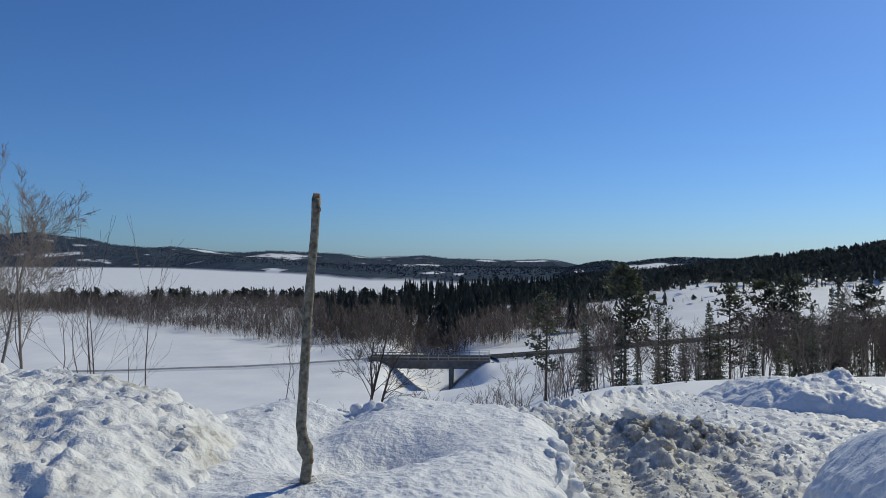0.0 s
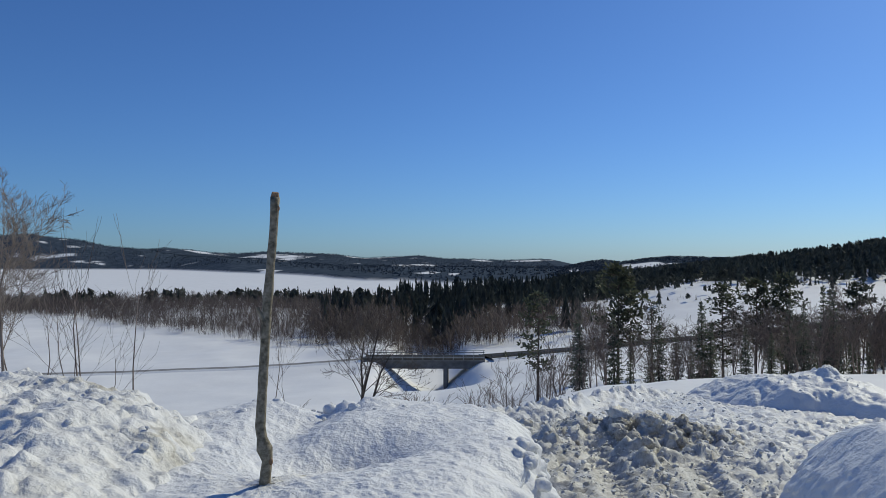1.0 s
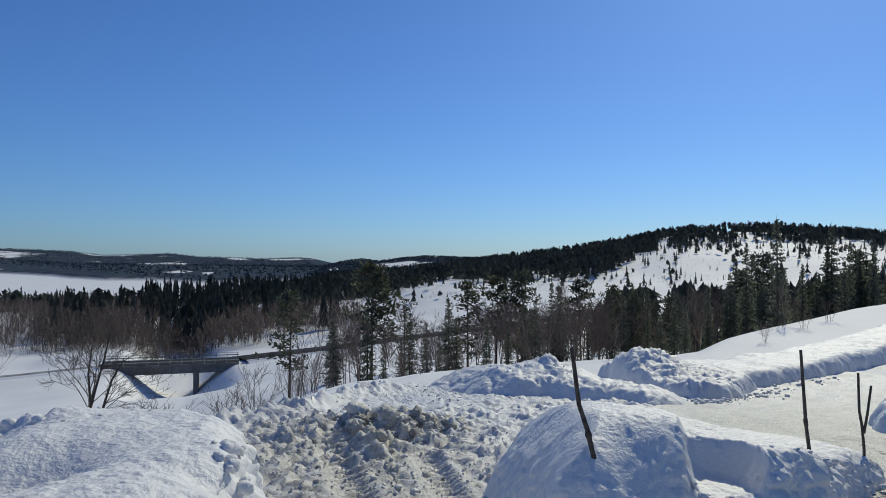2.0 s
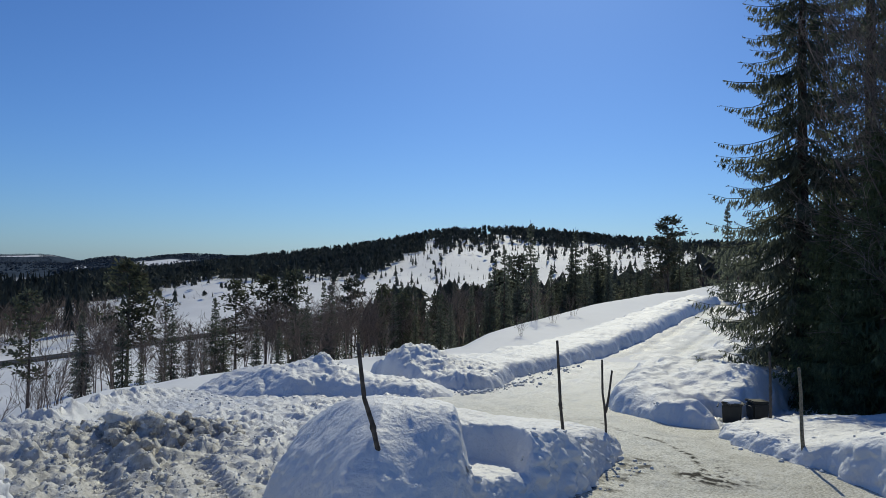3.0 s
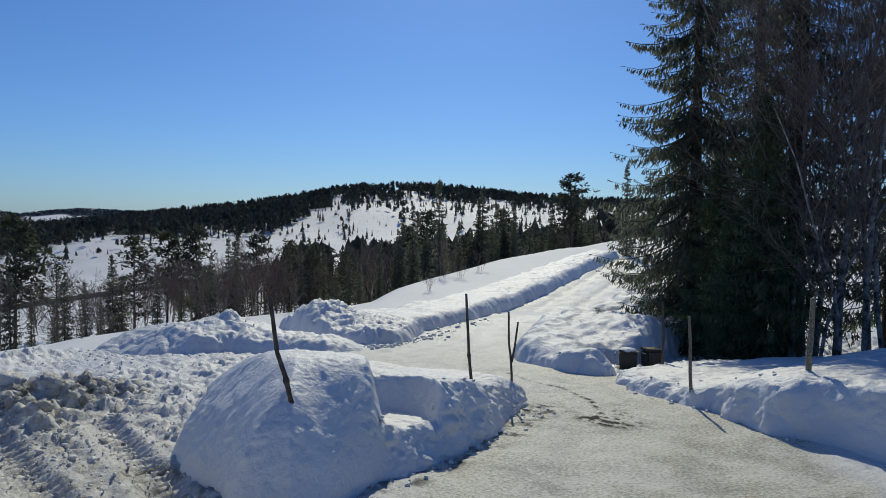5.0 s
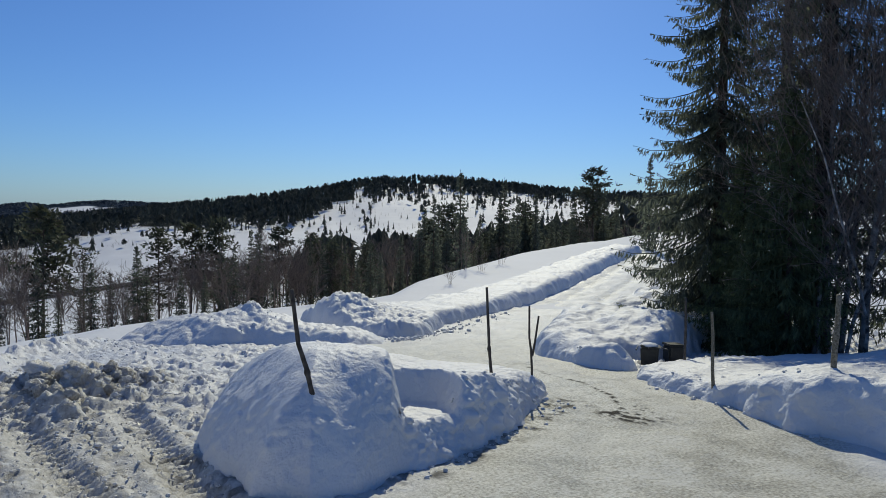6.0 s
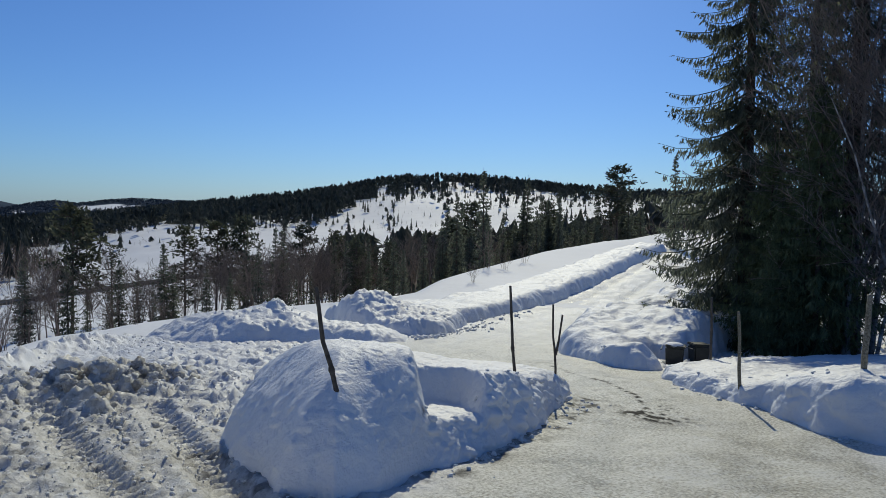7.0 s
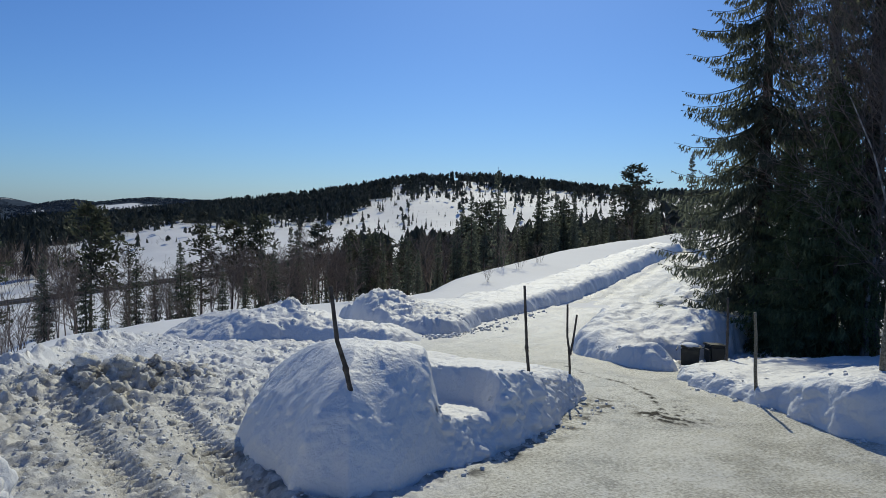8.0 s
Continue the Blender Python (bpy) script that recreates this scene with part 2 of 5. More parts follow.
def ground_z(x, y):
    """Height of the bare snow-covered ground."""
    x, y = np.asarray(x, float), np.asarray(y, float)
    d = np.hypot(x, y) + 1e-6
    az = np.degrees(np.arctan2(x, y))
    lip = np.interp(az, [-60, -20, 0, 7, 10, 13, 18, 32, 37, 39, 41, 45, 50.4, 54.6, 62, 75], [7, 7, 9, 13, 18, 23, 26, 31, 33, 35, 40, 47, 59, 70, 86, 92])
    cap = np.interp(az, [-40, 0, 20, 40, 55, 75], [22.5, 22.5, 18.5, 15, 11, 9])
    slope = np.interp(az, [0, 10, 20, 40, 55], [0.27, 0.19, 0.175, 0.165, 0.15])
    top = yard_drop(np.minimum(d, lip))
    room = np.maximum(cap - top, 2.0)
    over = np.maximum(d - lip, 0)
    drop = top + room * np.tanh(slope * over * over / (over + 4.0) / room)
    # gentle unevenness of the slopes
    rough = step(25, 80, d)
    drop = drop + rough * 0.9 * fbm2(x, y, 34.0, 3)
    # hill, lake and ridges
    drop = EYE - np.where(d > 205, far_land(x, y, d, az, EYE - drop), EYE - drop)
    # river bed under the bridge
    across = (x + 2.0) + 0.02 * (y - 147)
    cut = np.exp(-(across / 8.0) ** 4) * step(112, 128, y) * (1 - step(230, 290, y))
    drop = drop + 5.0 * cut
    # mound of spoil beside the bridge
    drop = drop - 1.7 * np.exp(-(((x + 14) / 14) ** 6 + ((y - 173) / 11) ** 4))
    # embankments that carry the road up to the bridge
    bank = np.exp(-((y - np.interp(x, WEST_X, WEST_Y)) / 6.0) ** 4) * step(-13, -16, x) * (1 - step(-110, -140, x))
    drop = drop + (EYE - np.interp(x, WEST_X, WEST_Z) + 0.25 - drop) * bank
    road = np.interp(x, ROAD_X, ROAD_Y)
    level = EYE - np.interp(x, ROAD_X, ROAD_Z) + 0.4
    near = np.exp(-((y - road) / 7.0) ** 4) * step(5, 11, x) * (1 - step(150, 190, x)) * step(80, 110, y)
    drop = drop + (level - drop) * near
    # banks that run down from the road to the river under the bridge
    under = np.exp(-((y - 145) / 9.5) ** 6) * step(-17, -14.5, x) * (1 - step(8.5, 11, x))
    drop = drop + (20.0 + 6.4 * (0.5 + 0.5 * np.cos(math.pi * np.clip((x + 2.0) / 11.5, -1, 1))) ** 0.9 + 0.4 * fbm2(x, y, 5.0, 3) - drop) * under
    return EYE - drop


def ground_at(x, y):
    return float(ground_z(np.array([x]), np.array([y]))[0])


def grid_faces(rows, cols, closed=False):
    i = np.arange(rows - 1)[:, None] * cols
    j = np.arange(cols if closed else cols - 1)[None, :]
    k = (j + 1) % cols
    return np.stack([i + j, i + k, i + cols + k, i + cols + j], -1).reshape(-1, 4)


# ---- ground sheet ----


# open fields and felled areas in the far woods: bearing, distance, half width in degrees, half depth
CLEARINGS = [(-28.1, 3600, 1.3, 28), (-26.2, 3460, 0.5, 18), (-25.1, 3440, 0.5, 26), (-28.5, 3840, 0.4, 12), (-26.5, 3750, 0.5, 12), (-12.2, 4150, 1.7, 190),
             (-13.1, 1920, 0.8, 90), (-1.7, 3600, 1.8, 110), (-0.8, 1370, 0.7, 80), (-5.7, 4560, 1.6, 70), (3.4, 4400, 0.6, 120), (1.2, 1215, 0.4, 60),
             (10.5, 1540, 0.6, 160), (15.9, 1680, 1.9, 110), (-17.8, 4450, 1.2, 120), (7.3, 4300, 1.4, 110)]


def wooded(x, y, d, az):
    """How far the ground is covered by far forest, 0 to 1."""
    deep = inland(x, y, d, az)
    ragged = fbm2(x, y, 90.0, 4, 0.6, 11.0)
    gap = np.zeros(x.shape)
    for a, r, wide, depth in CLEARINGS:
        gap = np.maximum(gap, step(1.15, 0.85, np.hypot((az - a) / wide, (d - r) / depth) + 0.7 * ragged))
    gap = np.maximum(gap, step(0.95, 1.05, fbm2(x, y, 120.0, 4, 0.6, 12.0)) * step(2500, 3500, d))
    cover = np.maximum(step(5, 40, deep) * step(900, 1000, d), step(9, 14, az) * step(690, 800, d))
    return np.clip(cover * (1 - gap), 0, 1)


def build_ground():
    seen = np.linspace(-38, 84, 470)
    rest = np.linspace(84, 322, 70)[1:-1]
    angles = np.radians(np.concatenate([seen, rest]))
    radii = np.concatenate([[0.02], np.geomspace(0.6, 850, 270), np.linspace(870, 4950, 190)])
    rr, aa = np.meshgrid(radii, angles, indexing="ij")
    x, y = (rr * np.sin(aa)).ravel(), (rr * np.cos(aa)).ravel()
    z = ground_z(x, y) - 0.30 * (1 - step(14, 24, np.hypot(x, y)))
    me = mesh_from("ground", np.stack([x, y, z], 1), grid_faces(len(radii), len(angles), True)[:, ::-1])
    d = rr.ravel()
    az = np.degrees(aa.ravel())
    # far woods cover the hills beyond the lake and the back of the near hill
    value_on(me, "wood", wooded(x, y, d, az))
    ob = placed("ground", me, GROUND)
    tagged(ob, "snow-covered ground running down to a frozen lake and wooded hills", "ground", kind="structure")
    return ob


def ground_material():
    m, nt, b = material("open_snow")
    big = noise_tex(nt, 0.12, 5)
    tint = ramp(nt, big.outputs["Fac"], [(0.3, (0.76, 0.76, 0.765)), (0.7, (0.84, 0.84, 0.84))])
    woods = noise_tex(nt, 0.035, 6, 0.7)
    # far forest colour, with the blue of distant haze painted in
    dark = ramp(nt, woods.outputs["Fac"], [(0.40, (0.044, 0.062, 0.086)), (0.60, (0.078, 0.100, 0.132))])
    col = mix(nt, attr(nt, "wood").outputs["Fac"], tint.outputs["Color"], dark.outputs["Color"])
    nt.links.new(col, b.inputs["Base Color"])
    matt = ramp(nt, attr(nt, "wood").outputs["Fac"], [(0.0, (0.22, 0.22, 0.22)), (0.6, (0, 0, 0))])
    nt.links.new(matt.outputs["Color"], b.inputs["Specular IOR Level"])
    b.inputs["Roughness"].default_value = 0.7
    drift = noise_tex(nt, 0.9, 6, 0.6)
    far = noise_tex(nt, 0.05, 6, 0.75)
    bump(nt, b, [(drift.outputs["Fac"], 0.25, 0.12), (far.outputs["Fac"], 0.08, 2.0)])
    return m


GROUND = ground_material()
ground = build_ground()


# ---- snow banks ----
def edge_distance(x, y, outline):
    """Signed distance to a closed outline, positive inside."""
    px, py = np.asarray(outline, float).T
    best = np.full(x.shape, 1e9)
    inside = np.zeros(x.shape, bool)
    for k in range(len(px)):
        ax, ay, bx, by = px[k - 1], py[k - 1], px[k], py[k]
        ux, uy = bx - ax, by - ay
        t = np.clip(((x - ax) * ux + (y - ay) * uy) / (ux * ux + uy * uy), 0, 1)
        best = np.minimum(best, np.hypot(x - ax - t * ux, y - ay - t * uy))
        cross = ((ay > y) != (by > y)) & (x < (bx - ax) * (y - ay) / (by - ay + 1e-12) + ax)
        inside ^= cross
    return np.where(inside, best, -best)


def rim_grid(outline, centre, wall, cell, wander, seed):
    """Points from the rim of a bank to its middle, close together where the wall rises. Gives x, y, rise, inside, outward and rows."""
    ring = np.asarray(outline, float)
    if np.sum(ring[:, 0] * np.roll(ring[:, 1], -1) - ring[:, 1] * np.roll(ring[:, 0], -1)) < 0:
        ring = ring[::-1]
    nxt = np.roll(ring, -1, 0)
    lengths = np.hypot(*(nxt - ring).T)
    u = np.arange(0, lengths.sum(), cell)
    k = np.searchsorted(np.cumsum(lengths), u, side="right").clip(0, len(ring) - 1)
    share = (u - np.concatenate([[0], np.cumsum(lengths)])[k]) / lengths[k]
    p = ring[k] + (nxt - ring)[k] * share[:, None]
    for _ in range(int(0.12 / cell) + 1):
        p = (np.roll(p, 1, 0) + 2 * p + np.roll(p, -1, 0)) / 4
    t = np.roll(p, -1, 0) - np.roll(p, 1, 0)
    nrm = np.stack([-t[:, 1], t[:, 0]], 1) / np.hypot(*t.T)[:, None]
    inward = np.asarray(centre, float) - p
    reach = np.hypot(*inward.T)
    inward = inward / reach[:, None]
    lean = np.clip((inward * nrm).sum(1), 0.35, 1)
    push = wander * fbm2(p[:, 0], p[:, 1], 0.9, 3, 0.5, seed)
    p = p - inward * push[:, None]
    w = wall(p[:, 0], p[:, 1]) if callable(wall) else np.full(len(p), wall)
    for _ in range(3):
        w = np.mean([np.roll(w, k) for k in range(-int(0.6 / cell), int(0.6 / cell) + 1)], axis=0)
    steps = np.concatenate([[-0.5, -0.05], np.linspace(0, 0.9, 34), np.linspace(0.9, 2.6, 22)[1:]])
    d = steps[None] * (w / lean)[:, None]
    d = np.minimum(d, 0.75 * reach[:, None])
    inner = 0.985 * np.linspace(0, 1, 62)[1:] ** 1.15
    d = np.concatenate([d, d[:, -1:] + (reach[:, None] - d[:, -1:]) * inner[None]], 1)
    x, y = p[:, :1] + inward[:, :1] * d, p[:, 1:] + inward[:, 1:] * d
    x, y = x.ravel(), y.ravel()
    inside = edge_distance(x, y, ring).reshape(d.shape) + (push * lean)[:, None] * np.clip(1 - d, 0, 1)
    w = wall(x, y).reshape(d.shape) if callable(wall) else wall
    out = np.repeat(-inward, d.shape[1], 0)
    return x, y, np.clip(inside / w, 0, None).ravel(), inside.ravel(), out, d.shape


def snow_bank(name, outline, height, label, category="snow bank", cell=0.06, wall=0.35, lumps=0.10, lump_size=0.5, swell=0.12, seed=0.0,
              dirt=0.0, crumble=0.05, group="", wander=0.15, rubble=0.012, centre=None, bulge_size=0.30, dome=None, cotton=0.0):
    """A ploughed bank or heap: a steep broken wall round a softly rounded top. height is a number or a function of x and y."""
    if centre:
        x, y, rise, inside, out, shape2 = rim_grid(outline, centre, wall, cell, wander, seed)
        return finish_bank(name, x, y, rise, inside, out, np.concatenate([grid_faces(shape2[0], shape2[1]), wrap_faces(*shape2)]), height, label, category, group,
                           lumps, lump_size, swell, seed, dirt, crumble, rubble, bulge_size, dome, cotton)
    xs, ys = zip(*outline)
    gx = np.arange(min(xs) - 0.6, max(xs) + 0.6, cell)
    gy = np.arange(min(ys) - 0.6, max(ys) + 0.6, cell)
    xx, yy = np.meshgrid(gx, gy)
    x, y = xx.ravel(), yy.ravel()
    inside = edge_distance(x, y, outline) + wander * fbm2(x, y, 0.9, 3, 0.5, seed)
    rise = np.clip(inside / (wall(x, y) if callable(wall) else wall), 0, None)
    slope = np.gradient(inside.reshape(xx.shape), cell)
    norm = np.hypot(slope[0], slope[1]).ravel() + 1e-6
    out = np.stack([-slope[1].ravel() / norm, -slope[0].ravel() / norm], 1)
    faces = grid_faces(len(gy), len(gx))
    faces = faces[(inside > -2.2 * cell)[faces].all(1)]
    return finish_bank(name, x, y, rise, inside, out, faces, height, label, category, group, lumps, lump_size, swell, seed, dirt, crumble, rubble, bulge_size, dome, cotton)


def wrap_faces(rows, cols):
    j = np.arange(cols - 1)
    last = (rows - 1) * cols
    return np.stack([last + j, last + j + 1, j + 1, j], -1)


def finish_bank(name, x, y, rise, inside, out, faces, height, label, category, group, lumps, lump_size, swell, seed, dirt, crumble, rubble, bulge_size, dome=None, cotton=0.0):
    """Lift the points of a bank to their height, break up its wall sideways and make the mesh."""
    full = height(x, y) if callable(height) else np.full(x.shape, height)
    shape = 1 - np.exp(-1.6 * rise ** 1.15)
    if dome:
        u = np.clip(inside / (1.35 - 0.45 * step(4.3, 5.0, x)), 0, 1)
        shape = shape + ((1 - (1 - u) ** 2.2) ** 0.72 - shape) * dome(x, y)
    h = full * shape * (0.93 + 0.07 * np.tanh(inside / 1.2))
    top = step(0.25, 1.2, rise)
    h = h + swell * fbm2(x, y, 1.6, 3, 0.5, seed + 3) * top
    soft_top = lumps(x, y) if callable(lumps) else lumps
    h = h + soft_top * (billow2(x, y, lump_size, 4, seed + 5) - 0.5) * step(0.05, 0.4, rise)
    h = h + (rubble(x, y) if callable(rubble) else rubble) * (fbm2(x, y, 0.16, 3, 0.6, seed + 8) - 0.2) * step(0.2, 0.7, rise)
    h = h + 0.010 * (billow2(x, y, 0.11, 2, seed + 6) - 0.5) * top
    base = ground_z(x, y)
    z = base + np.where(inside > 0, h, -0.25 + 0 * h)
    # break up the wall sideways
    face = np.exp(-((rise - 0.6) / 0.9) ** 2)
    bulge = (crumble(x, y) if callable(crumble) else crumble) * (np.abs(fbm(np.stack([x, y, z], 1) / bulge_size, 3)) - 0.3) * face
    sx, sy = bulge * out[:, 0], bulge * out[:, 1]
    if cotton:
        # thrown-up lumps that hang over one another
        p = np.stack([x, y, z], 1)
        sx = sx + cotton * (0.7 * vnoise(p / 0.34 + 3.1) + 0.25 * vnoise(p / 0.15 + 7.7)) * top
        sy = sy + cotton * (0.7 * vnoise(p / 0.34 + 41.3) + 0.25 * vnoise(p / 0.15 + 27.1)) * top
        z = z + cotton * (0.8 * np.abs(vnoise(p / 0.30 + 13.9)) + 0.9 * np.abs(vnoise(p / 0.16 + 19.3)) + 0.75 * np.abs(vnoise(p / 0.085 + 23.7)) - 0.7) * top
    used = np.unique(faces)
    remap = np.zeros(x.size, int)
    remap[used] = np.arange(len(used))
    me = mesh_from(name, np.stack([x + sx, y + sy, z], 1)[used], remap[faces])
    d = dirt(x, y, h) if callable(dirt) else np.full(x.shape, dirt)
    value_on(me, "dirt", np.clip(d, 0, 1)[used])
    ob = placed(name, me, SNOW)
    return tagged(ob, label, category, group)


# bank straight ahead of the house, cut off squarely by the plough on one side
front_bank = snow_bank("snow_bank", [(-2.6, 2.6), (0.95, 2.8), (1.14, 4.6), (1.26, 6.6), (0.9, 7.5), (-0.6, 7.7), (-2.0, 7.5), (-2.8, 6.6)],
                       lambda x, y: 1.25 + 0.085 * (y - 4.4) - 0.34 * np.exp(-(((x + 0.5 - 0.5 * (y - 5.25)) / 0.44) ** 2 + ((y - 5.25) / 0.46) ** 2))
                       + (0.10 + 0.10 * (billow2(x, y, 0.4, 2, 3.0) - 0.5)) * np.exp(-(((x + 0.75) / 0.75) ** 2 + ((y - 6.9) / 0.3) ** 2))
                       - 0.16 * np.exp(-((x + 1.25 - 0.12 * (y - 4)) / 0.3) ** 2) * step(4.6, 6.0, y),
                       "smooth wind-packed snow bank cut square by the plough", cell=0.026, wall=lambda x, y: 0.20 + 0.16 * step(5.4, 4.8, y) * step(0.0, 0.5, x), lumps=0.020, lump_size=0.34, swell=0.03,
                       seed=1.0, crumble=0.26, wander=0.16, centre=(-0.82, 4.32), bulge_size=0.34)
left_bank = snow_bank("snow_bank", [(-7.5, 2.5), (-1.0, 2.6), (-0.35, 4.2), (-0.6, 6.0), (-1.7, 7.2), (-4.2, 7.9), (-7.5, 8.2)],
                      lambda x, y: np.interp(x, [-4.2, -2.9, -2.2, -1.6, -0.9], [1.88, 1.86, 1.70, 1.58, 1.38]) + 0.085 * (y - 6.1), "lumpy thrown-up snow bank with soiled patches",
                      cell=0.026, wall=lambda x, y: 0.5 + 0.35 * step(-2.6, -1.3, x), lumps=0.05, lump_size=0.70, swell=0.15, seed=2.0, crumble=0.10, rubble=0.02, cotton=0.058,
                      # an even grey tone, random darker areas, and two soiled patches
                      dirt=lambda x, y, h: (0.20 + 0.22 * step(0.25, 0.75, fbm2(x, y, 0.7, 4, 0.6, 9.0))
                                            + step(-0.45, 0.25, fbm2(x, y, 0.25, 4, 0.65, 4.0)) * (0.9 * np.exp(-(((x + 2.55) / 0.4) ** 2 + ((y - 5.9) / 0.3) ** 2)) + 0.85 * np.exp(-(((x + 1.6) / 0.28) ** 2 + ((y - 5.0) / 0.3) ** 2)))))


# long bank between the yard and the drive: a round hump, then a lower part with a scoop out of its wall
def hump(x, y):
    return step(0.14, -0.14, x - 5.17 - 0.62 * (y - 5.83)) * step(9.8, 7.4, y)


def drive_bank_height(x, y):
    low = 0.92 - 0.30 * step(6.8, 8.5, x) - 0.14 * step(8.6, 10.3, x)
    aside, deep = x - 5.17 - 0.62 * (y - 5.83), (y - 5.82) * 0.976 - (x - 5.04) * 0.217
    rim = np.hypot(aside, deep / 1.15) + 0.05 * fbm2(x, y, 0.5, 3, 0.5, 31.0)
    scoop = step(1.06, 0.84, rim) * step(-0.2, 0.0, aside)
    low = low + (0.42 + 0.08 * deep + 0.11 * np.exp(-((deep - 0.13) / 0.11) ** 2) - low) * scoop
    return low + (1.27 - 0.05 * (x - 4.6) ** 2 - low) * hump(x, y)


mound_outline = [(4.0, 8.3), (3.65, 7.0), (3.55, 6.05), (3.86, 5.56), (4.35, 5.54), (5.04, 5.76), (5.7, 5.86), (6.4, 6.0), (7.2, 6.28), (8.2, 6.8), (10.05, 7.8), (10.4, 8.6), (9.0, 9.6), (6.4, 9.9), (4.75, 9.4)]
drive_bank = snow_bank("snow_bank", mound_outline, drive_bank_height,
                       "rounded snow bank with a broken wall along the icy drive", cell=0.03, wall=lambda x, y: 0.20 + 0.3 * hump(x, y), lumps=lambda x, y: 0.008 + 0.014 * step(5.2, 6.0, x), lump_size=0.30,
                       swell=0.05, seed=3.0, crumble=lambda x, y: 0.05 + 0.09 * step(5.0, 5.6, x), wander=0.10, centre=(6.0, 7.9), bulge_size=0.28, dome=hump)
right_bank = snow_bank("snow_bank", [(9.8, 0.5), (10.75, 3.2), (11.0, 4.25), (11.5, 5.3), (12.15, 6.5), (12.85, 7.7), (13.5, 8.4), (14.6, 8.7), (16.0, 8.3), (19, 7.0), (24, 5), (24, -2), (10, -2)],
                       lambda x, y: np.interp(y, [3.0, 3.9, 4.4, 5.0, 5.6, 6.5, 8.0], [1.02, 0.95, 0.84, 0.68, 0.50, 0.40, 0.30]) + 0.03 * np.clip(x - 12, 0, 6), "clean snow bank ploughed up along the icy drive",
                       wall=0.17, lumps=0.03, lump_size=0.45, cell=0.05, swell=0.06, seed=4.0, crumble=0.10, centre=(16.0, 3.0), bulge_size=0.45, rubble=0.02)
bin_bank = snow_bank("snow_bank", [(13.72, 9.75), (14.05, 10.7), (14.9, 12.4), (17, 14.0), (22, 15.8), (28, 17), (28, 13), (22, 10.8), (17.3, 9.5), (16.4, 9.75), (15.5, 9.8), (15.05, 9.5), (14.85, 9.0), (14.5, 8.95), (14.05, 9.3)],
                     lambda x, y: 0.60 + 0.55 * step(14.6, 19, x) + 0.10 * np.sin(2.1 * x + 1.3 * y) * step(14.5, 16, x), "soft snow bank round half-buried wheelie bins",
                     cell=0.05, wall=0.26, lumps=0.07, lump_size=1.1, swell=0.22, seed=5.0, rubble=0.01)
heap_a = snow_bank("snow_bank", [(7.6, 22.3), (8.1, 20.2), (9.2, 18.9), (10.3, 18.7), (11.2, 17.3), (11.9, 16.3), (13.2, 16.3), (14.1, 17.2), (14.0, 19.5), (13.0, 22.5), (10.5, 24), (8.4, 23.8)],
                   lambda x, y: np.interp(x, [7.6, 8.5, 9.4, 10.4, 12, 13.6], [0.36, 0.54, 0.84, 0.86, 0.66, 0.48]) + 0.44 * np.exp(-(((x - 11.1) / 0.62) ** 2 + ((y - 20.5) / 0.75) ** 2)) * (0.6 + 0.8 * billow2(x, y, 0.45, 2, 9.0)) + 0.14 * np.exp(-(((x - 12.0) / 0.4) ** 2 + ((y - 20.2) / 0.5) ** 2)),
                   "low ploughed snow bank at the edge of the yard", "snow bank", cell=0.05, wall=0.75, lumps=0.10, lump_size=0.8, swell=0.08, seed=6.0, rubble=0.03)
heap_b = snow_bank("snow_bank", [(13.9, 18.6), (14.4, 17.5), (15.6, 17.3), (17.2, 18.6), (18.5, 19.5), (21.25, 20.2), (27.4, 22.3), (37, 26), (51, 31.8), (50.4, 34.3), (36.4, 29), (26.5, 25.2), (19.5, 23.3), (17.0, 23.9), (14.8, 23.7), (13.9, 21)],
                   lambda x, y: 0.58 + 0.80 * np.exp(-(((x - 15.3) / 1.25) ** 2 + ((y - 21.3) / 1.3) ** 2)) + 0.12 * step(20, 30, x), "ploughed roadside snow bank ending in a lumpy heap",
                   "snow bank", cell=0.06, wall=0.26, lumps=lambda x, y: 0.035 + 0.13 * step(19, 15.5, x), lump_size=0.55, swell=0.07, seed=7.0, rubble=lambda x, y: 0.012 + 0.05 * step(18.5, 16, x))


# ---- icy drive and ploughed yard ----
def dist_to_line(x, y, line):
    best = np.full(x.shape, 1e9)
    for (ax, ay), (bx, by) in zip(line, line[1:]):
        ux, uy = bx - ax, by - ay
        t = np.clip(((x - ax) * ux + (y - ay) * uy) / (ux * ux + uy * uy), 0, 1)
        best = np.minimum(best, np.hypot(x - ax - t * ux, y - ay - t * uy))
    return best


DRIVE = [(2.0, 0.0), (6.5, 3.4), (9.8, 5.6), (12.0, 8.3), (12.6, 11.0), (14.0, 14.6), (22, 18.2), (36, 24.0), (52, 31)]
RUT = [(12.6, 10.6), (11.91, 9.18), (11.67, 8.32), (10.94, 7.2), (10.3, 6.6), (9.75, 6.1)]
TRACKS = [[(2.2, 5.0), (2.5, 8.5), (2.65, 10.5), (2.85, 13.2)], [(3.0, 5.0), (3.3, 6.8), (4.1, 11.2)]]
HEAP_C = (3.6, 13.0)


def spaced(lo, fine_lo, fine_hi, hi, fine, coarse):
    return np.concatenate([np.arange(lo, fine_lo, coarse), np.arange(fine_lo, fine_hi, fine), np.arange(fine_hi, hi, coarse)])


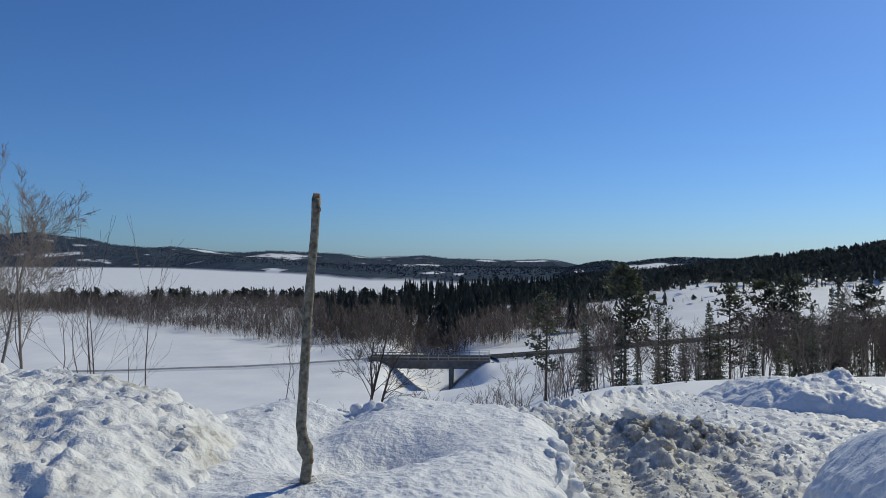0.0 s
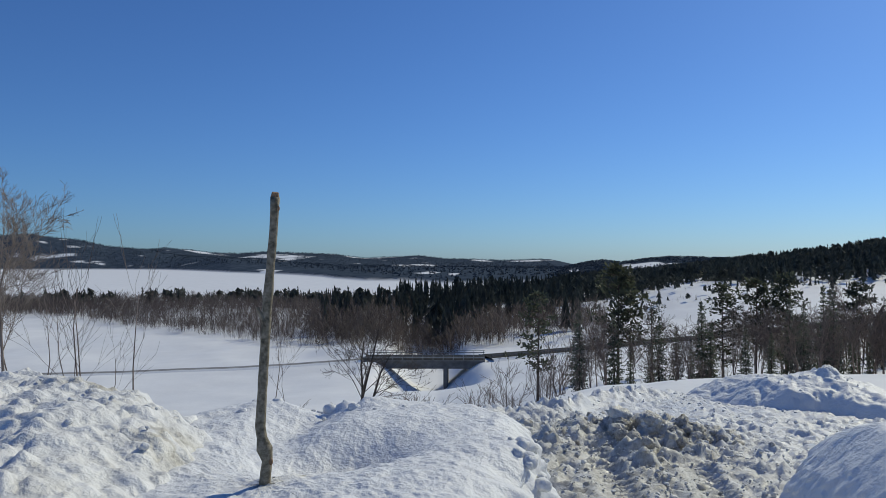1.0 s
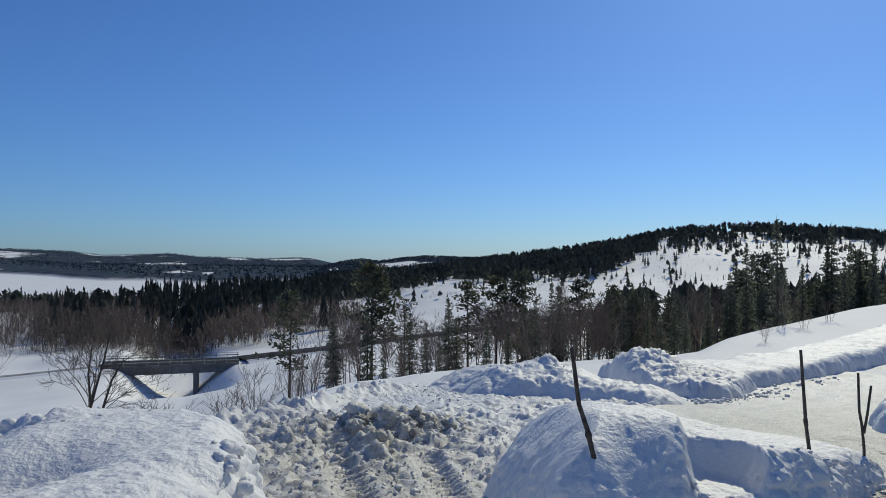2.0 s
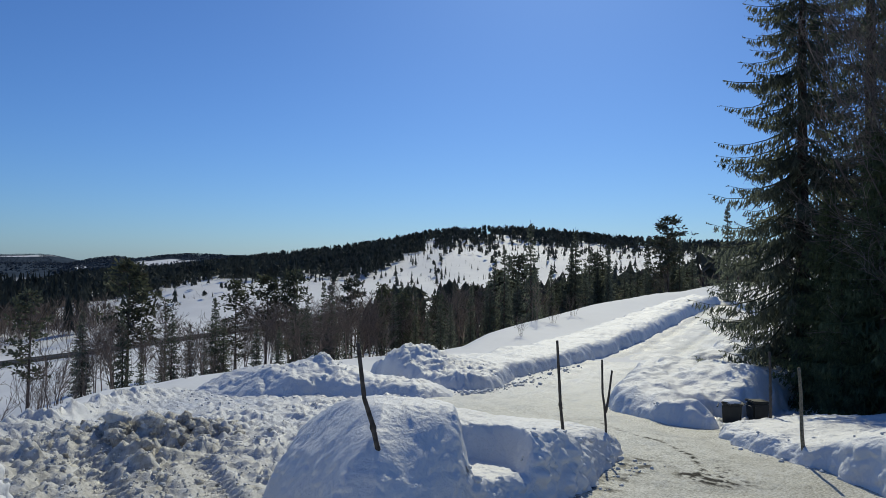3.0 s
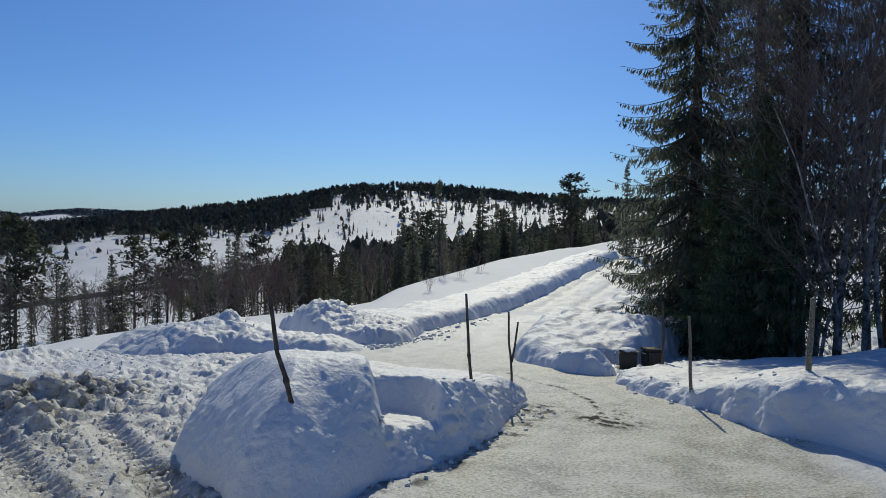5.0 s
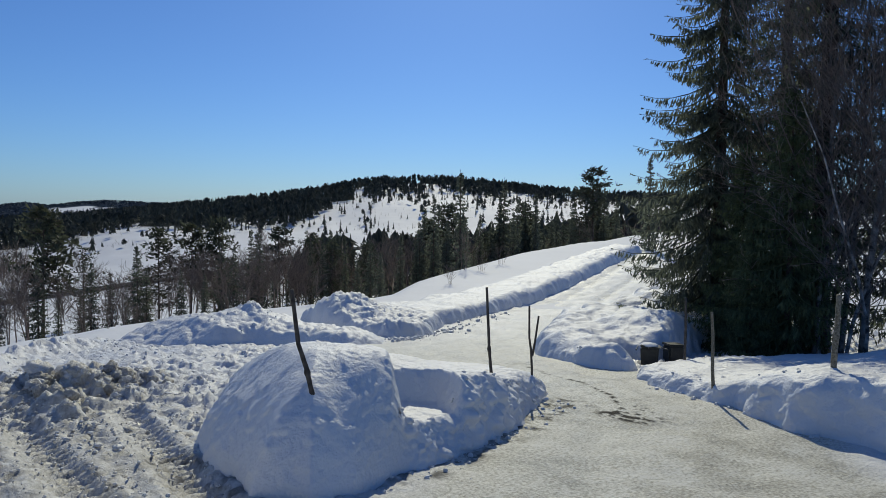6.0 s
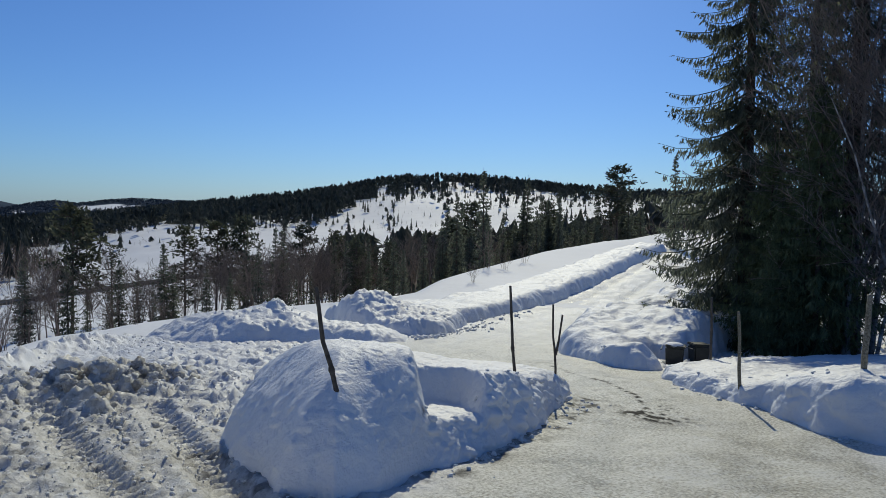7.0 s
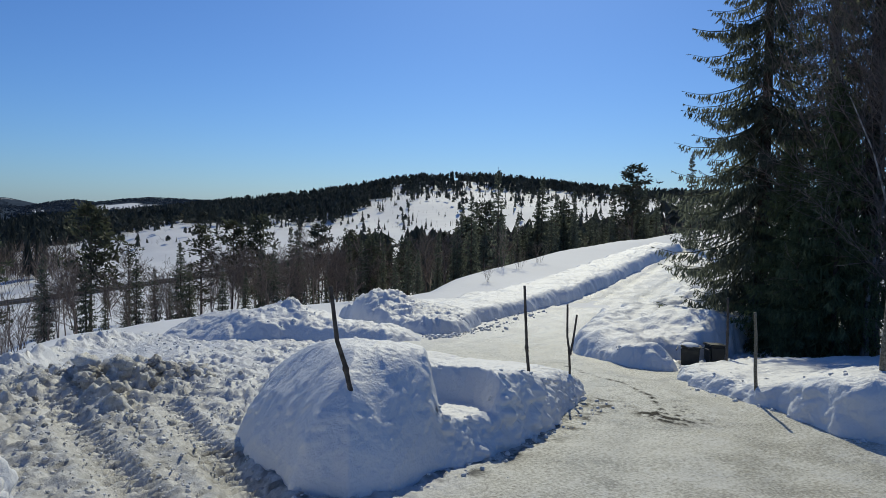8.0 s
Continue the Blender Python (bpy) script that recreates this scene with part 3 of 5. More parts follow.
def yard_z(x, y):
    """The trodden and driven surface of drive and yard."""
    road = dist_to_line(x, y, DRIVE)
    ice = 1 - step(1.9, 2.9, road + 0.35 * fbm2(x, y, 1.5, 3))
    churn = step(2.0, 3.0, road)
    z = ground_z(x, y) + 0.03 * fbm2(x, y, 1.6, 4) + 0.012 * fbm2(x, y, 0.22, 3, 0.6, 3.0) * (0.35 + 0.65 * churn)
    dirty = np.exp(-(((x - HEAP_C[0] - 0.18 * (y - HEAP_C[1])) / 1.9) ** 2) ** 1.5 - (((y - HEAP_C[1]) / 2.2) ** 2) ** 1.5)
    lane = np.minimum(dist_to_line(x, y, TRACKS[0]), dist_to_line(x, y, TRACKS[1]))
    pressed = np.exp(-(lane / 0.45) ** 4)
    dirty = dirty * (1 - 0.6 * pressed)
    soft = churn * step(5.5, 8.5, y) * (1 - 0.85 * pressed)
    z = z + soft * 0.09 * (billow2(x, y, 0.45, 3, 2.0) - 0.5) + soft * 0.05 * fbm2(x, y, 0.18, 3, 0.6, 5.0)
    z = z + 0.045 * churn * step(17, 13, y) * (billow2(x, y, 0.20, 2, 12.0) - 0.4) * (1 - 0.5 * pressed)
    z = z + 0.62 * dirty * (billow2(x, y, 0.62, 3, 8.0) - 0.30)
    # crusted, broken-up surface of the churned part
    z = z + 0.05 * churn * step(19, 14, y) * (np.abs(fbm2(x, y, 0.34, 4, 0.65, 41.0)) - 0.25) * (1 - 0.35 * pressed)
    z = z + 0.13 * soft * np.maximum(fbm2(x, y, 0.8, 4, 0.6, 43.0) - 0.15, 0) * step(21, 16, y)
    # ridge pushed up at the outer edge
    out = np.hypot(x, y)
    az = np.degrees(np.arctan2(x, y))
    rim = np.interp(az, [4, 10, 13, 18], [15.5, 16.8, 20.5, 24.0])
    z = z + 0.45 * np.exp(-((out - rim) / 1.2) ** 2) * (1 - step(15, 21, az)) * (0.3 + 0.7 * billow2(x, y, 0.6, 3, 4.0))
    for line in TRACKS:
        t = dist_to_line(x, y, line)
        z = z - 0.09 * np.exp(-(t / 0.22) ** 4) * (1 - 0.5 * dirty)
        z = z + 0.05 * np.exp(-((t - 0.32) / 0.10) ** 2) * (0.4 + 0.6 * billow2(x, y, 0.3, 2, 1.0))
        z = z + 0.04 * np.sin(30 * (y + 0.7 * np.abs(t))) * np.exp(-(t / 0.30) ** 6)
    z = z - 0.035 * np.exp(-((road - 0.85) / 0.3) ** 2) * ice
    z = z + 0.08 * step(10, 13, out)
    return z, ice, dirty, road


def build_yard():
    gx = spaced(-1.0, 1.0, 12.0, 30, 0.05, 0.12)
    gy = spaced(-1.0, 5.0, 17.0, 29, 0.05, 0.12)
    xx, yy = np.meshgrid(gx, gy)
    x, y = xx.ravel(), yy.ravel()
    z, ice, dirty, road = yard_z(x, y)
    r = np.hypot(x, y)
    az = np.degrees(np.arctan2(x, y))
    edge = np.interp(az, [4, 10, 13, 18, 32, 42, 60], [17, 19, 23, 25.5, 29, 34, 34])
    z = z - 0.35 * step(edge - 2.0, edge - 0.3, r)
    # it dips under the snow towards the house
    z = z - 0.8 * np.maximum(step(0.3, -0.7, x + 0.15 * fbm2(x, y, 0.6, 3)) * step(5.5, 4.5, y), step(0.2, -0.7, y + 0.15 * fbm2(x, y, 0.6, 3)))
    live = ((az > 4) | (y < 5)) & (r < edge)
    faces = grid_faces(len(gy), len(gx))
    faces = faces[live[faces].all(1)]
    used = np.unique(faces)
    remap = np.zeros(x.size, int)
    remap[used] = np.arange(len(used))
    me = mesh_from("driveway", np.stack([x, y, z], 1)[used], remap[faces])
    smear = np.exp(-(((x - 2.9) / 2.0) ** 2 + ((y - 8.2) / 4.6) ** 2))
    soil = 0.8 * dirty + 1.1 * smear + 0.25 * step(0.2, 0.7, fbm2(x, y, 1.3, 3, 0.5, 2.0)) * step(20, 14, r)
    patch = step(0.0, 0.45, fbm2(x, y, 0.35, 4, 0.65, 6.0) + 0.15)
    rut = dist_to_line(x, y, RUT)
    grit = fbm2(x, y, 0.3, 4, 0.65, 6.0)
    fine = fbm2(x, y, 0.16, 3, 0.6, 7.0)
    bare = 5.0 * np.exp(-(((x - 9.8) / 0.22) ** 2 + ((y - 6.1) / 0.36) ** 2)) * step(-0.1, 0.35, fine)
    bare = bare + 3.0 * np.exp(-(((x - 10.25 - 0.6 * (y - 6.1)) / 0.12) ** 2 + ((y - 6.1) / 0.32) ** 2)) * step(0.0, 0.4, fine)
    bare = bare + 1.2 * np.exp(-(rut / 0.05) ** 2) * step(-0.2, 0.3, fine) + 0.35 * np.exp(-((rut - 0.5) / 0.25) ** 2) * step(0.1, 0.6, grit)
    # broken dark strip along the foot of the bank by the drive
    foot = dist_to_line(x, y, [(3.5, 8.0), (3.6, 5.75), (5.1, 5.6), (7.6, 6.35), (9.9, 7.35)])
    bare = bare + 0.8 * np.exp(-((foot - 0.12) / 0.14) ** 2) * step(-0.1, 0.4, grit)
    value_on(me, "dirt", np.clip(soil * (1 - ice), 0, 1)[used])
    value_on(me, "ice", (ice * (1 - 0.55 * step(13, 20, y)))[used])
    value_on(me, "bare", np.clip(bare, 0, 1)[used])
    ob = placed("driveway", me, DRIVE_ICE)
    return tagged(ob, "icy ploughed driveway with trodden and rutted snow", "driveway", kind="structure")


def drive_material():
    m, nt, b = material("drive_ice")
    big = noise_tex(nt, 0.5, 5)
    white = ramp(nt, big.outputs["Fac"], [(0.3, (0.70, 0.71, 0.73)), (0.7, (0.80, 0.80, 0.805))])
    grime = noise_tex(nt, 5.0, 7, 0.7)
    soil = ramp(nt, grime.outputs["Fac"], [(0.30, (0.20, 0.185, 0.15)), (0.43, (0.49, 0.468, 0.415)), (0.60, (0.72, 0.70, 0.65))])
    sand = noise_tex(nt, 1.3, 8, 0.65)
    gravel = noise_tex(nt, 26.0, 3, 0.6)
    blend = nt.nodes.new("ShaderNodeMix")
    blend.inputs[0].default_value = 0.6
    nt.links.new(sand.outputs["Fac"], blend.inputs[2])
    nt.links.new(gravel.outputs["Fac"], blend.inputs[3])
    icy = ramp(nt, blend.outputs[0], [(0.40, (0.30, 0.28, 0.22)), (0.49, (0.55, 0.53, 0.455)), (0.58, (0.74, 0.725, 0.66))])
    earth = ramp(nt, gravel.outputs["Fac"], [(0.42, (0.010, 0.009, 0.007)), (0.62, (0.075, 0.065, 0.05))])
    c = mix(nt, attr(nt, "dirt").outputs["Fac"], white.outputs["Color"], soil.outputs["Color"])
    c = mix(nt, attr(nt, "ice").outputs["Fac"], c, icy.outputs["Color"])
    c = mix(nt, attr(nt, "bare").outputs["Fac"], c, earth.outputs["Color"])
    nt.links.new(c, b.inputs["Base Color"])
    wet = ramp(nt, sand.outputs["Fac"], [(0.35, (0.32, 0.32, 0.32)), (0.6, (0.6, 0.6, 0.6))])
    nt.links.new(mix(nt, attr(nt, "bare").outputs["Fac"], wet.outputs["Color"], (0.95, 0.95, 0.95)), b.inputs["Roughness"])
    b.inputs["Specular IOR Level"].default_value = 0.30
    crust = noise_tex(nt, 7.0, 7, 0.65)
    grain = noise_tex(nt, 55.0, 4, 0.7)
    clods = noise_tex(nt, 16.0, 5, 0.65)
    bump(nt, b, [(crust.outputs["Fac"], 0.5, 0.05), (clods.outputs["Fac"], 0.6, 0.04), (grain.outputs["Fac"], 0.6, 0.014)])
    return m


def build_upper_road():
    """The ploughed road on from the yard to the crest."""
    line = np.array([(23.5, 18.9), (36, 24.0), (52, 31.0), (66, 37.5), (78, 43.5)])
    u = np.linspace(0, len(line) - 1, 400)
    c = np.stack([np.interp(u, range(len(line)), line[:, k]) for k in (0, 1)], 1)
    t = np.gradient(c, axis=0)
    t = np.stack([np.convolve(np.pad(t[:, k], 20, "edge"), np.ones(41) / 41, "valid") for k in (0, 1)], 1)
    n = np.stack([-t[:, 1], t[:, 0]], 1) / np.hypot(t[:, 0], t[:, 1])[:, None]
    offs = np.linspace(-2.6, 2.6, 40)
    x = (c[:, None, 0] + n[:, None, 0] * offs).ravel()
    y = (c[:, None, 1] + n[:, None, 1] * offs).ravel()
    o = np.tile(offs, len(c))
    along = np.repeat(u, len(offs))
    z = ground_z(x, y) + 0.06 - 0.3 * step(0.35, 0.0, along) - 0.25 * step(2.2, 2.6, np.abs(o)) - 0.05 * np.exp(-((np.abs(o) - 0.85) / 0.28) ** 2) + 0.03 * fbm2(x, y, 0.8, 3)
    me = mesh_from("road", np.stack([x, y, z], 1), grid_faces(len(c), len(offs))[:, ::-1])
    value_on(me, "dirt", 0.12 + 0 * x)
    value_on(me, "ice", np.clip(0.28 + 0.35 * np.exp(-((np.abs(o) - 0.85) / 0.3) ** 2) + 0.2 * fbm2(x, y, 1.5, 3), 0, 1))
    value_on(me, "bare", 0 * x)
    return tagged(placed("road", me, DRIVE_ICE), "ploughed snowy road climbing to the crest", "road", kind="structure")


DRIVE_ICE = drive_material()
driveway = build_yard()
upper_road = build_upper_road()


# lumps of dirty frozen snow pushed up by the plough
def chunk_mesh(seed, mat, soft=1.0):
    bm = bmesh.new()
    bmesh.ops.create_icosphere(bm, subdivisions=3 if mat is LUMP else 2, radius=0.5)
    rnd = random.Random(seed)
    flats = [(Vector((rnd.gauss(0, 1), rnd.gauss(0, 1), rnd.gauss(0, 1))).normalized(), rnd.uniform(0.24, 0.38)) for _ in range(7)]
    for v in bm.verts:
        n = noise.noise(v.co * 2.6 + Vector((seed * 3.1, 0, 0))) + 0.6 * noise.noise(v.co * 6.0 + Vector((0, seed * 1.7, 0)))
        n = 0.35 * n + 0.9 * abs(noise.noise(v.co * 3.6 + Vector((0, 0, seed * 2.3)))) + 0.55 * abs(noise.noise(v.co * 9.0 + Vector((seed * 1.3, 0, 0))))
        v.co *= 0.72 + 0.75 * soft * n
        for n, cut in flats:
            over = v.co.dot(n) - cut
            if over > 0:
                v.co -= n * over * 0.40
        v.co += v.co.normalized() * (0.16 * abs(noise.noise(v.co * 8.0)) + 0.10 * noise.noise(v.co * 17.0))
        v.co.z *= 0.75
    me = bpy.data.meshes.new("snow_lump")
    bm.to_mesh(me)
    bm.free()
    me.polygons.foreach_set("use_smooth", np.full(len(me.polygons), True))
    me.materials.append(mat)
    return me


def lump_material():
    m, nt, b = material("frozen_lump")
    info = nt.nodes.new("ShaderNodeObjectInfo")
    grime = noise_tex(nt, 5.0, 7, 0.7)
    pale = ramp(nt, grime.outputs["Fac"], [(0.30, (0.62, 0.58, 0.50)), (0.46, (0.80, 0.765, 0.69)), (0.62, (0.88, 0.86, 0.81))])
    dark = ramp(nt, grime.outputs["Fac"], [(0.32, (0.20, 0.175, 0.14)), (0.48, (0.44, 0.405, 0.345)), (0.64, (0.66, 0.625, 0.555))])
    pick = ramp(nt, info.outputs["Random"], [(0.22, (0, 0, 0)), (0.92, (1, 1, 1))])
    nt.links.new(mix(nt, pick.outputs["Color"], pale.outputs["Color"], dark.outputs["Color"]), b.inputs["Base Color"])
    b.inputs["Roughness"].default_value = 0.5
    bump(nt, b, [(noise_tex(nt, 7.0, 6, 0.7).outputs["Fac"], 0.8, 0.05), (noise_tex(nt, 30.0, 4, 0.6).outputs["Fac"], 0.6, 0.02)])
    return m


def white_lump_material():
    m, nt, b = material("white_lump")
    n = noise_tex(nt, 4.0, 5)
    nt.links.new(ramp(nt, n.outputs["Fac"], [(0.3, (0.74, 0.74, 0.745)), (0.7, (0.84, 0.84, 0.84))]).outputs["Color"], b.inputs["Base Color"])
    b.inputs["Roughness"].default_value = 0.6
    b.inputs["Specular IOR Level"].default_value = 0.3
    bump(nt, b, [(noise_tex(nt, 5.0, 5, 0.6).outputs["Fac"], 0.6, 0.03)])
    return m


LUMP = lump_material()
LUMP_SNOW = white_lump_material()
LUMPS = [chunk_mesh(k, LUMP) for k in range(7)]
WHITE_LUMPS = [chunk_mesh(k + 20, LUMP_SNOW, 0.8) for k in range(6)]
lump_rnd = random.Random(5)
lump_heap = thing("lump_heap", HEAP_C[0], HEAP_C[1], ground_at(*HEAP_C), "heap of dirty frozen snow lumps pushed up by a plough", "snow heap")
spots = []
for k in range(250):
    if k < 170:
        px, py = lump_rnd.gauss(0.35, 0.62), lump_rnd.gauss(0.6, 0.85)
        size = lump_rnd.uniform(0.09, 0.40) * (1.2 if py > 0.4 else 0.8)
    else:
        px, py = lump_rnd.gauss(-0.1, 1.4), lump_rnd.gauss(0.2, 2.4)
        size = lump_rnd.uniform(0.05, 0.15)
    spots.append((HEAP_C[0] + px + 0.18 * py, HEAP_C[1] + py, size))
heights = yard_z(np.array([q[0] for q in spots]), np.array([q[1] for q in spots]))[0]
for (px, py, size), pz in zip(spots, heights):
    lump = new("snow_lump", lump_rnd.choice(LUMPS))
    lump.parent = lump_heap
    lump.matrix_basis = pose(px - HEAP_C[0], py - HEAP_C[1], float(pz) - lump_heap.location.z - 0.06 * size, lump_rnd.uniform(-30, 30), lump_rnd.uniform(-30, 30), lump_rnd.uniform(0, 360)) @ Matrix.Scale(size, 4)


def rubble(name, count, seed, place, label, dirt):
    """Small clods scattered over the ploughed snow, in one mesh."""
    rnd = random.Random(seed)
    bm = bmesh.new()
    bmesh.ops.create_icosphere(bm, subdivisions=2, radius=0.5)
    shape = np.array([v.co[:] for v in bm.verts])
    tris = np.array([[v.index for v in f.verts] for f in bm.faces])
    bm.free()
    spots = np.array([place(rnd) for _ in range(count)])
    lane = np.minimum(dist_to_line(spots[:, 0], spots[:, 1], TRACKS[0]), dist_to_line(spots[:, 0], spots[:, 1], TRACKS[1]))
    spots = spots[(lane > 0.3) | (spots[:, 2] < 0.045)]
    count = len(spots)
    z = yard_z(spots[:, 0], spots[:, 1])[0]
    verts, faces = [], []
    for k in range(count):
        jag = np.random.RandomState(seed * 7919 + k)
        v = shape * (1 + 0.26 * jag.uniform(-1, 1, (len(shape), 1))) * spots[k, 2] * jag.uniform(0.7, 1.3, (1, 3))
        a = jag.uniform(0, 6.3)
        v = v @ np.array([[math.cos(a), math.sin(a), 0], [-math.sin(a), math.cos(a), 0], [0, 0, 0.8]])
        verts.append(v + np.array([spots[k, 0], spots[k, 1], z[k] + 0.12 * spots[k, 2]]))
        faces.append(tris + k * len(shape))
    me = mesh_from(name, np.concatenate(verts), np.concatenate(faces), True)
    value_on(me, "dirt", np.repeat(dirt(spots), len(shape)))
    return tagged(placed(name, me, SNOW), label, "snow clods", kind="stuff")


rubble("snow_rubble", 900, 3, lambda r: (r.gauss(3.6, 1.2), r.gauss(12.0, 2.2), 0.025 + 0.075 * r.random() ** 3), "small dirty clods of ploughed snow",
       lambda q: np.clip(0.75 * np.exp(-(((q[:, 0] - 3.0) / 2.0) ** 2 + ((q[:, 1] - 11.0) / 3.2) ** 2)), 0, 1))
rubble("snow_rubble", 600, 4, lambda r: (r.uniform(1.6, 10.0), r.uniform(13, 22.5), 0.02 + 0.07 * r.random() ** 2.5), "small white clods of ploughed snow", lambda q: 0 * q[:, 0])
rubble("snow_rubble", 260, 6, lambda r: (lambda u: (14.2 + 8 * u + r.gauss(0, 0.35), 17.0 + 3.4 * u + r.gauss(0, 0.25), 0.03 + 0.13 * r.random() ** 2.5))(r.random() ** 2), "small clods of snow along the bank", lambda q: 0.15 + 0 * q[:, 0])
rubble("snow_rubble", 90, 8, lambda r: (lambda u: (5.0 + 5.0 * u + r.gauss(0.1, 0.12), 5.6 + 1.9 * u - abs(r.gauss(0.0, 0.15)), 0.015 + 0.06 * r.random() ** 3))(r.random()), "small clods of snow along the drive", lambda q: 0.2 + 0 * q[:, 0])
rubble("snow_rubble", 60, 9, lambda r: (lambda u: (10.8 + 2.1 * u + r.gauss(-0.1, 0.1), 3.6 + 4.2 * u + r.gauss(0.05, 0.1), 0.015 + 0.07 * r.random() ** 3))(r.random()), "small clods of snow along the drive", lambda q: 0.1 + 0 * q[:, 0])
rubble("snow_rubble", 1800, 12, lambda r: (r.gauss(2.9, 1.2), r.uniform(5.5, 13.0), 0.015 + 0.035 * r.random() ** 2), "fine dirty crumbs of ploughed snow",
       lambda q: 0.45 + 0 * q[:, 0])


def loose_lumps(bank, count, seed, place, small, large):
    """Broken-off lumps that lie on a bank or at its foot, as parts of it."""
    r = random.Random(seed)
    me = bank.data
    co = np.empty(len(me.vertices) * 3, np.float32)
    me.vertices.foreach_get("co", co)
    co = co.reshape(-1, 3)
    for k in range(count):
        x, y = place(r)
        near = np.hypot(co[:, 0] - x, co[:, 1] - y)
        z = float(co[near < near.min() + 0.05, 2].max())
        size = small + (large - small) * r.random() ** 2.2
        lump = new("snow_lump", r.choice(WHITE_LUMPS))
        lump.parent = bank
        lump.matrix_basis = pose(x, y, z - 0.20 * size, r.uniform(-25, 25), r.uniform(-25, 25), r.uniform(0, 360)) @ Matrix.Scale(size, 4)


loose_lumps(left_bank, 40, 1, lambda r: (r.uniform(-4.6, -1.2), r.uniform(3.6, 7.2)), 0.03, 0.08)
loose_lumps(left_bank, 3, 11, lambda r: (r.uniform(-2.05, -1.85), r.uniform(6.15, 6.35)), 0.18, 0.30)
loose_lumps(front_bank, 22, 2, lambda r: (r.gauss(-0.9, 0.5), r.gauss(6.95, 0.2)), 0.04, 0.15)
loose_lumps(front_bank, 30, 3, lambda r: (r.uniform(0.75, 1.15), r.uniform(4.2, 6.0)), 0.05, 0.16)
loose_lumps(drive_bank, 22, 4, lambda r: (lambda u: (5.2 + 4.6 * u + r.gauss(0, 0.08), 5.9 + 1.65 * u + abs(r.gauss(0, 0.10))))(r.random()), 0.04, 0.12)
loose_lumps(right_bank, 9, 7, lambda r: (lambda u: (11.1 + 2.0 * u + abs(r.gauss(0.1, 0.2)), 3.7 + 4.0 * u + r.gauss(0, 0.1)))(r.random()), 0.04, 0.14)
loose_lumps(bin_bank, 10, 8, lambda r: (r.uniform(13.9, 15.4), r.uniform(9.7, 10.4)), 0.05, 0.2)
loose_lumps(heap_a, 30, 5, lambda r: (r.gauss(10.9, 0.9), r.gauss(20.4, 0.9)), 0.05, 0.16)
loose_lumps(heap_b, 30, 6, lambda r: (r.gauss(15.7, 0.9), r.gauss(20.3, 1.5)), 0.05, 0.14)


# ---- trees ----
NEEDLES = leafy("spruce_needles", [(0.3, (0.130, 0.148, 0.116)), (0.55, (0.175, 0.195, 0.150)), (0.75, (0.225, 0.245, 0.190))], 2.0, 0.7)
GREEN_NEEDLES = leafy("green_needles", [(0.3, (0.13, 0.16, 0.085)), (0.55, (0.17, 0.205, 0.105)), (0.75, (0.22, 0.25, 0.13))], 2.0, 0.5)
PINE_NEEDLES = leafy("pine_needles", [(0.3, (0.075, 0.085, 0.058)), (0.6, (0.115, 0.125, 0.08)), (0.75, (0.15, 0.16, 0.10))], 2.0)
DARK_BARK = plain("dark_bark", [(0.3, (0.03, 0.025, 0.022)), (0.7, (0.09, 0.075, 0.065))], 8.0, 0.9, 20.0, 0.01)
BARK = plain("conifer_bark", [(0.3, (0.045, 0.033, 0.026)), (0.7, (0.15, 0.115, 0.09))], 14.0, 0.9, 22.0, 0.02)
BIRCH = plain("birch_bark", [(0.36, (0.05, 0.045, 0.04)), (0.48, (0.22, 0.20, 0.18)), (0.7, (0.42, 0.40, 0.37))], 5.0, 0.8, 20.0, 0.008)
TWIG = leafy("bare_twigs", [(0.3, (0.22, 0.175, 0.155)), (0.7, (0.40, 0.33, 0.295))], 4.0, 0.5)
DARK_TWIG = leafy("dark_twigs", [(0.3, (0.09, 0.07, 0.06)), (0.7, (0.17, 0.14, 0.12))], 4.0, 0.3)
PALE_TWIG = plain("pale_twigs", [(0.3, (0.14, 0.11, 0.09)), (0.7, (0.30, 0.25, 0.21))], 4.0, 0.85)
UP = Vector((0, 0, 1))


def wood_material(name, stops):
    """Far trees: each tier or twig takes its own shade."""
    m, nt, b = material(name)
    geo = nt.nodes.new("ShaderNodeNewGeometry")
    c = ramp(nt, geo.outputs["Random Per Island"], stops)
    n = noise_tex(nt, 0.06, 4)
    v = ramp(nt, n.outputs["Fac"], [(0.35, (0.75, 0.75, 0.75)), (0.65, (1, 1, 1))])
    m2 = nt.nodes.new("ShaderNodeMix")
    m2.data_type, m2.blend_type = "RGBA", "MULTIPLY"
    m2.inputs[0].default_value = 1.0
    nt.links.new(c.outputs["Color"], m2.inputs[6])
    nt.links.new(v.outputs["Color"], m2.inputs[7])
    nt.links.new(m2.outputs[2], b.inputs["Base Color"])
    b.inputs["Roughness"].default_value = 0.85
    b.inputs["Specular IOR Level"].default_value = 0.15
    t = nt.nodes.new("ShaderNodeBsdfTranslucent")
    nt.links.new(m2.outputs[2], t.inputs["Color"])
    mixer = nt.nodes.new("ShaderNodeMixShader")
    mixer.inputs[0].default_value = 0.6
    nt.links.new(b.outputs[0], mixer.inputs[1])
    nt.links.new(t.outputs[0], mixer.inputs[2])
    nt.links.new(mixer.outputs[0], nt.nodes["Material Output"].inputs["Surface"])
    return m


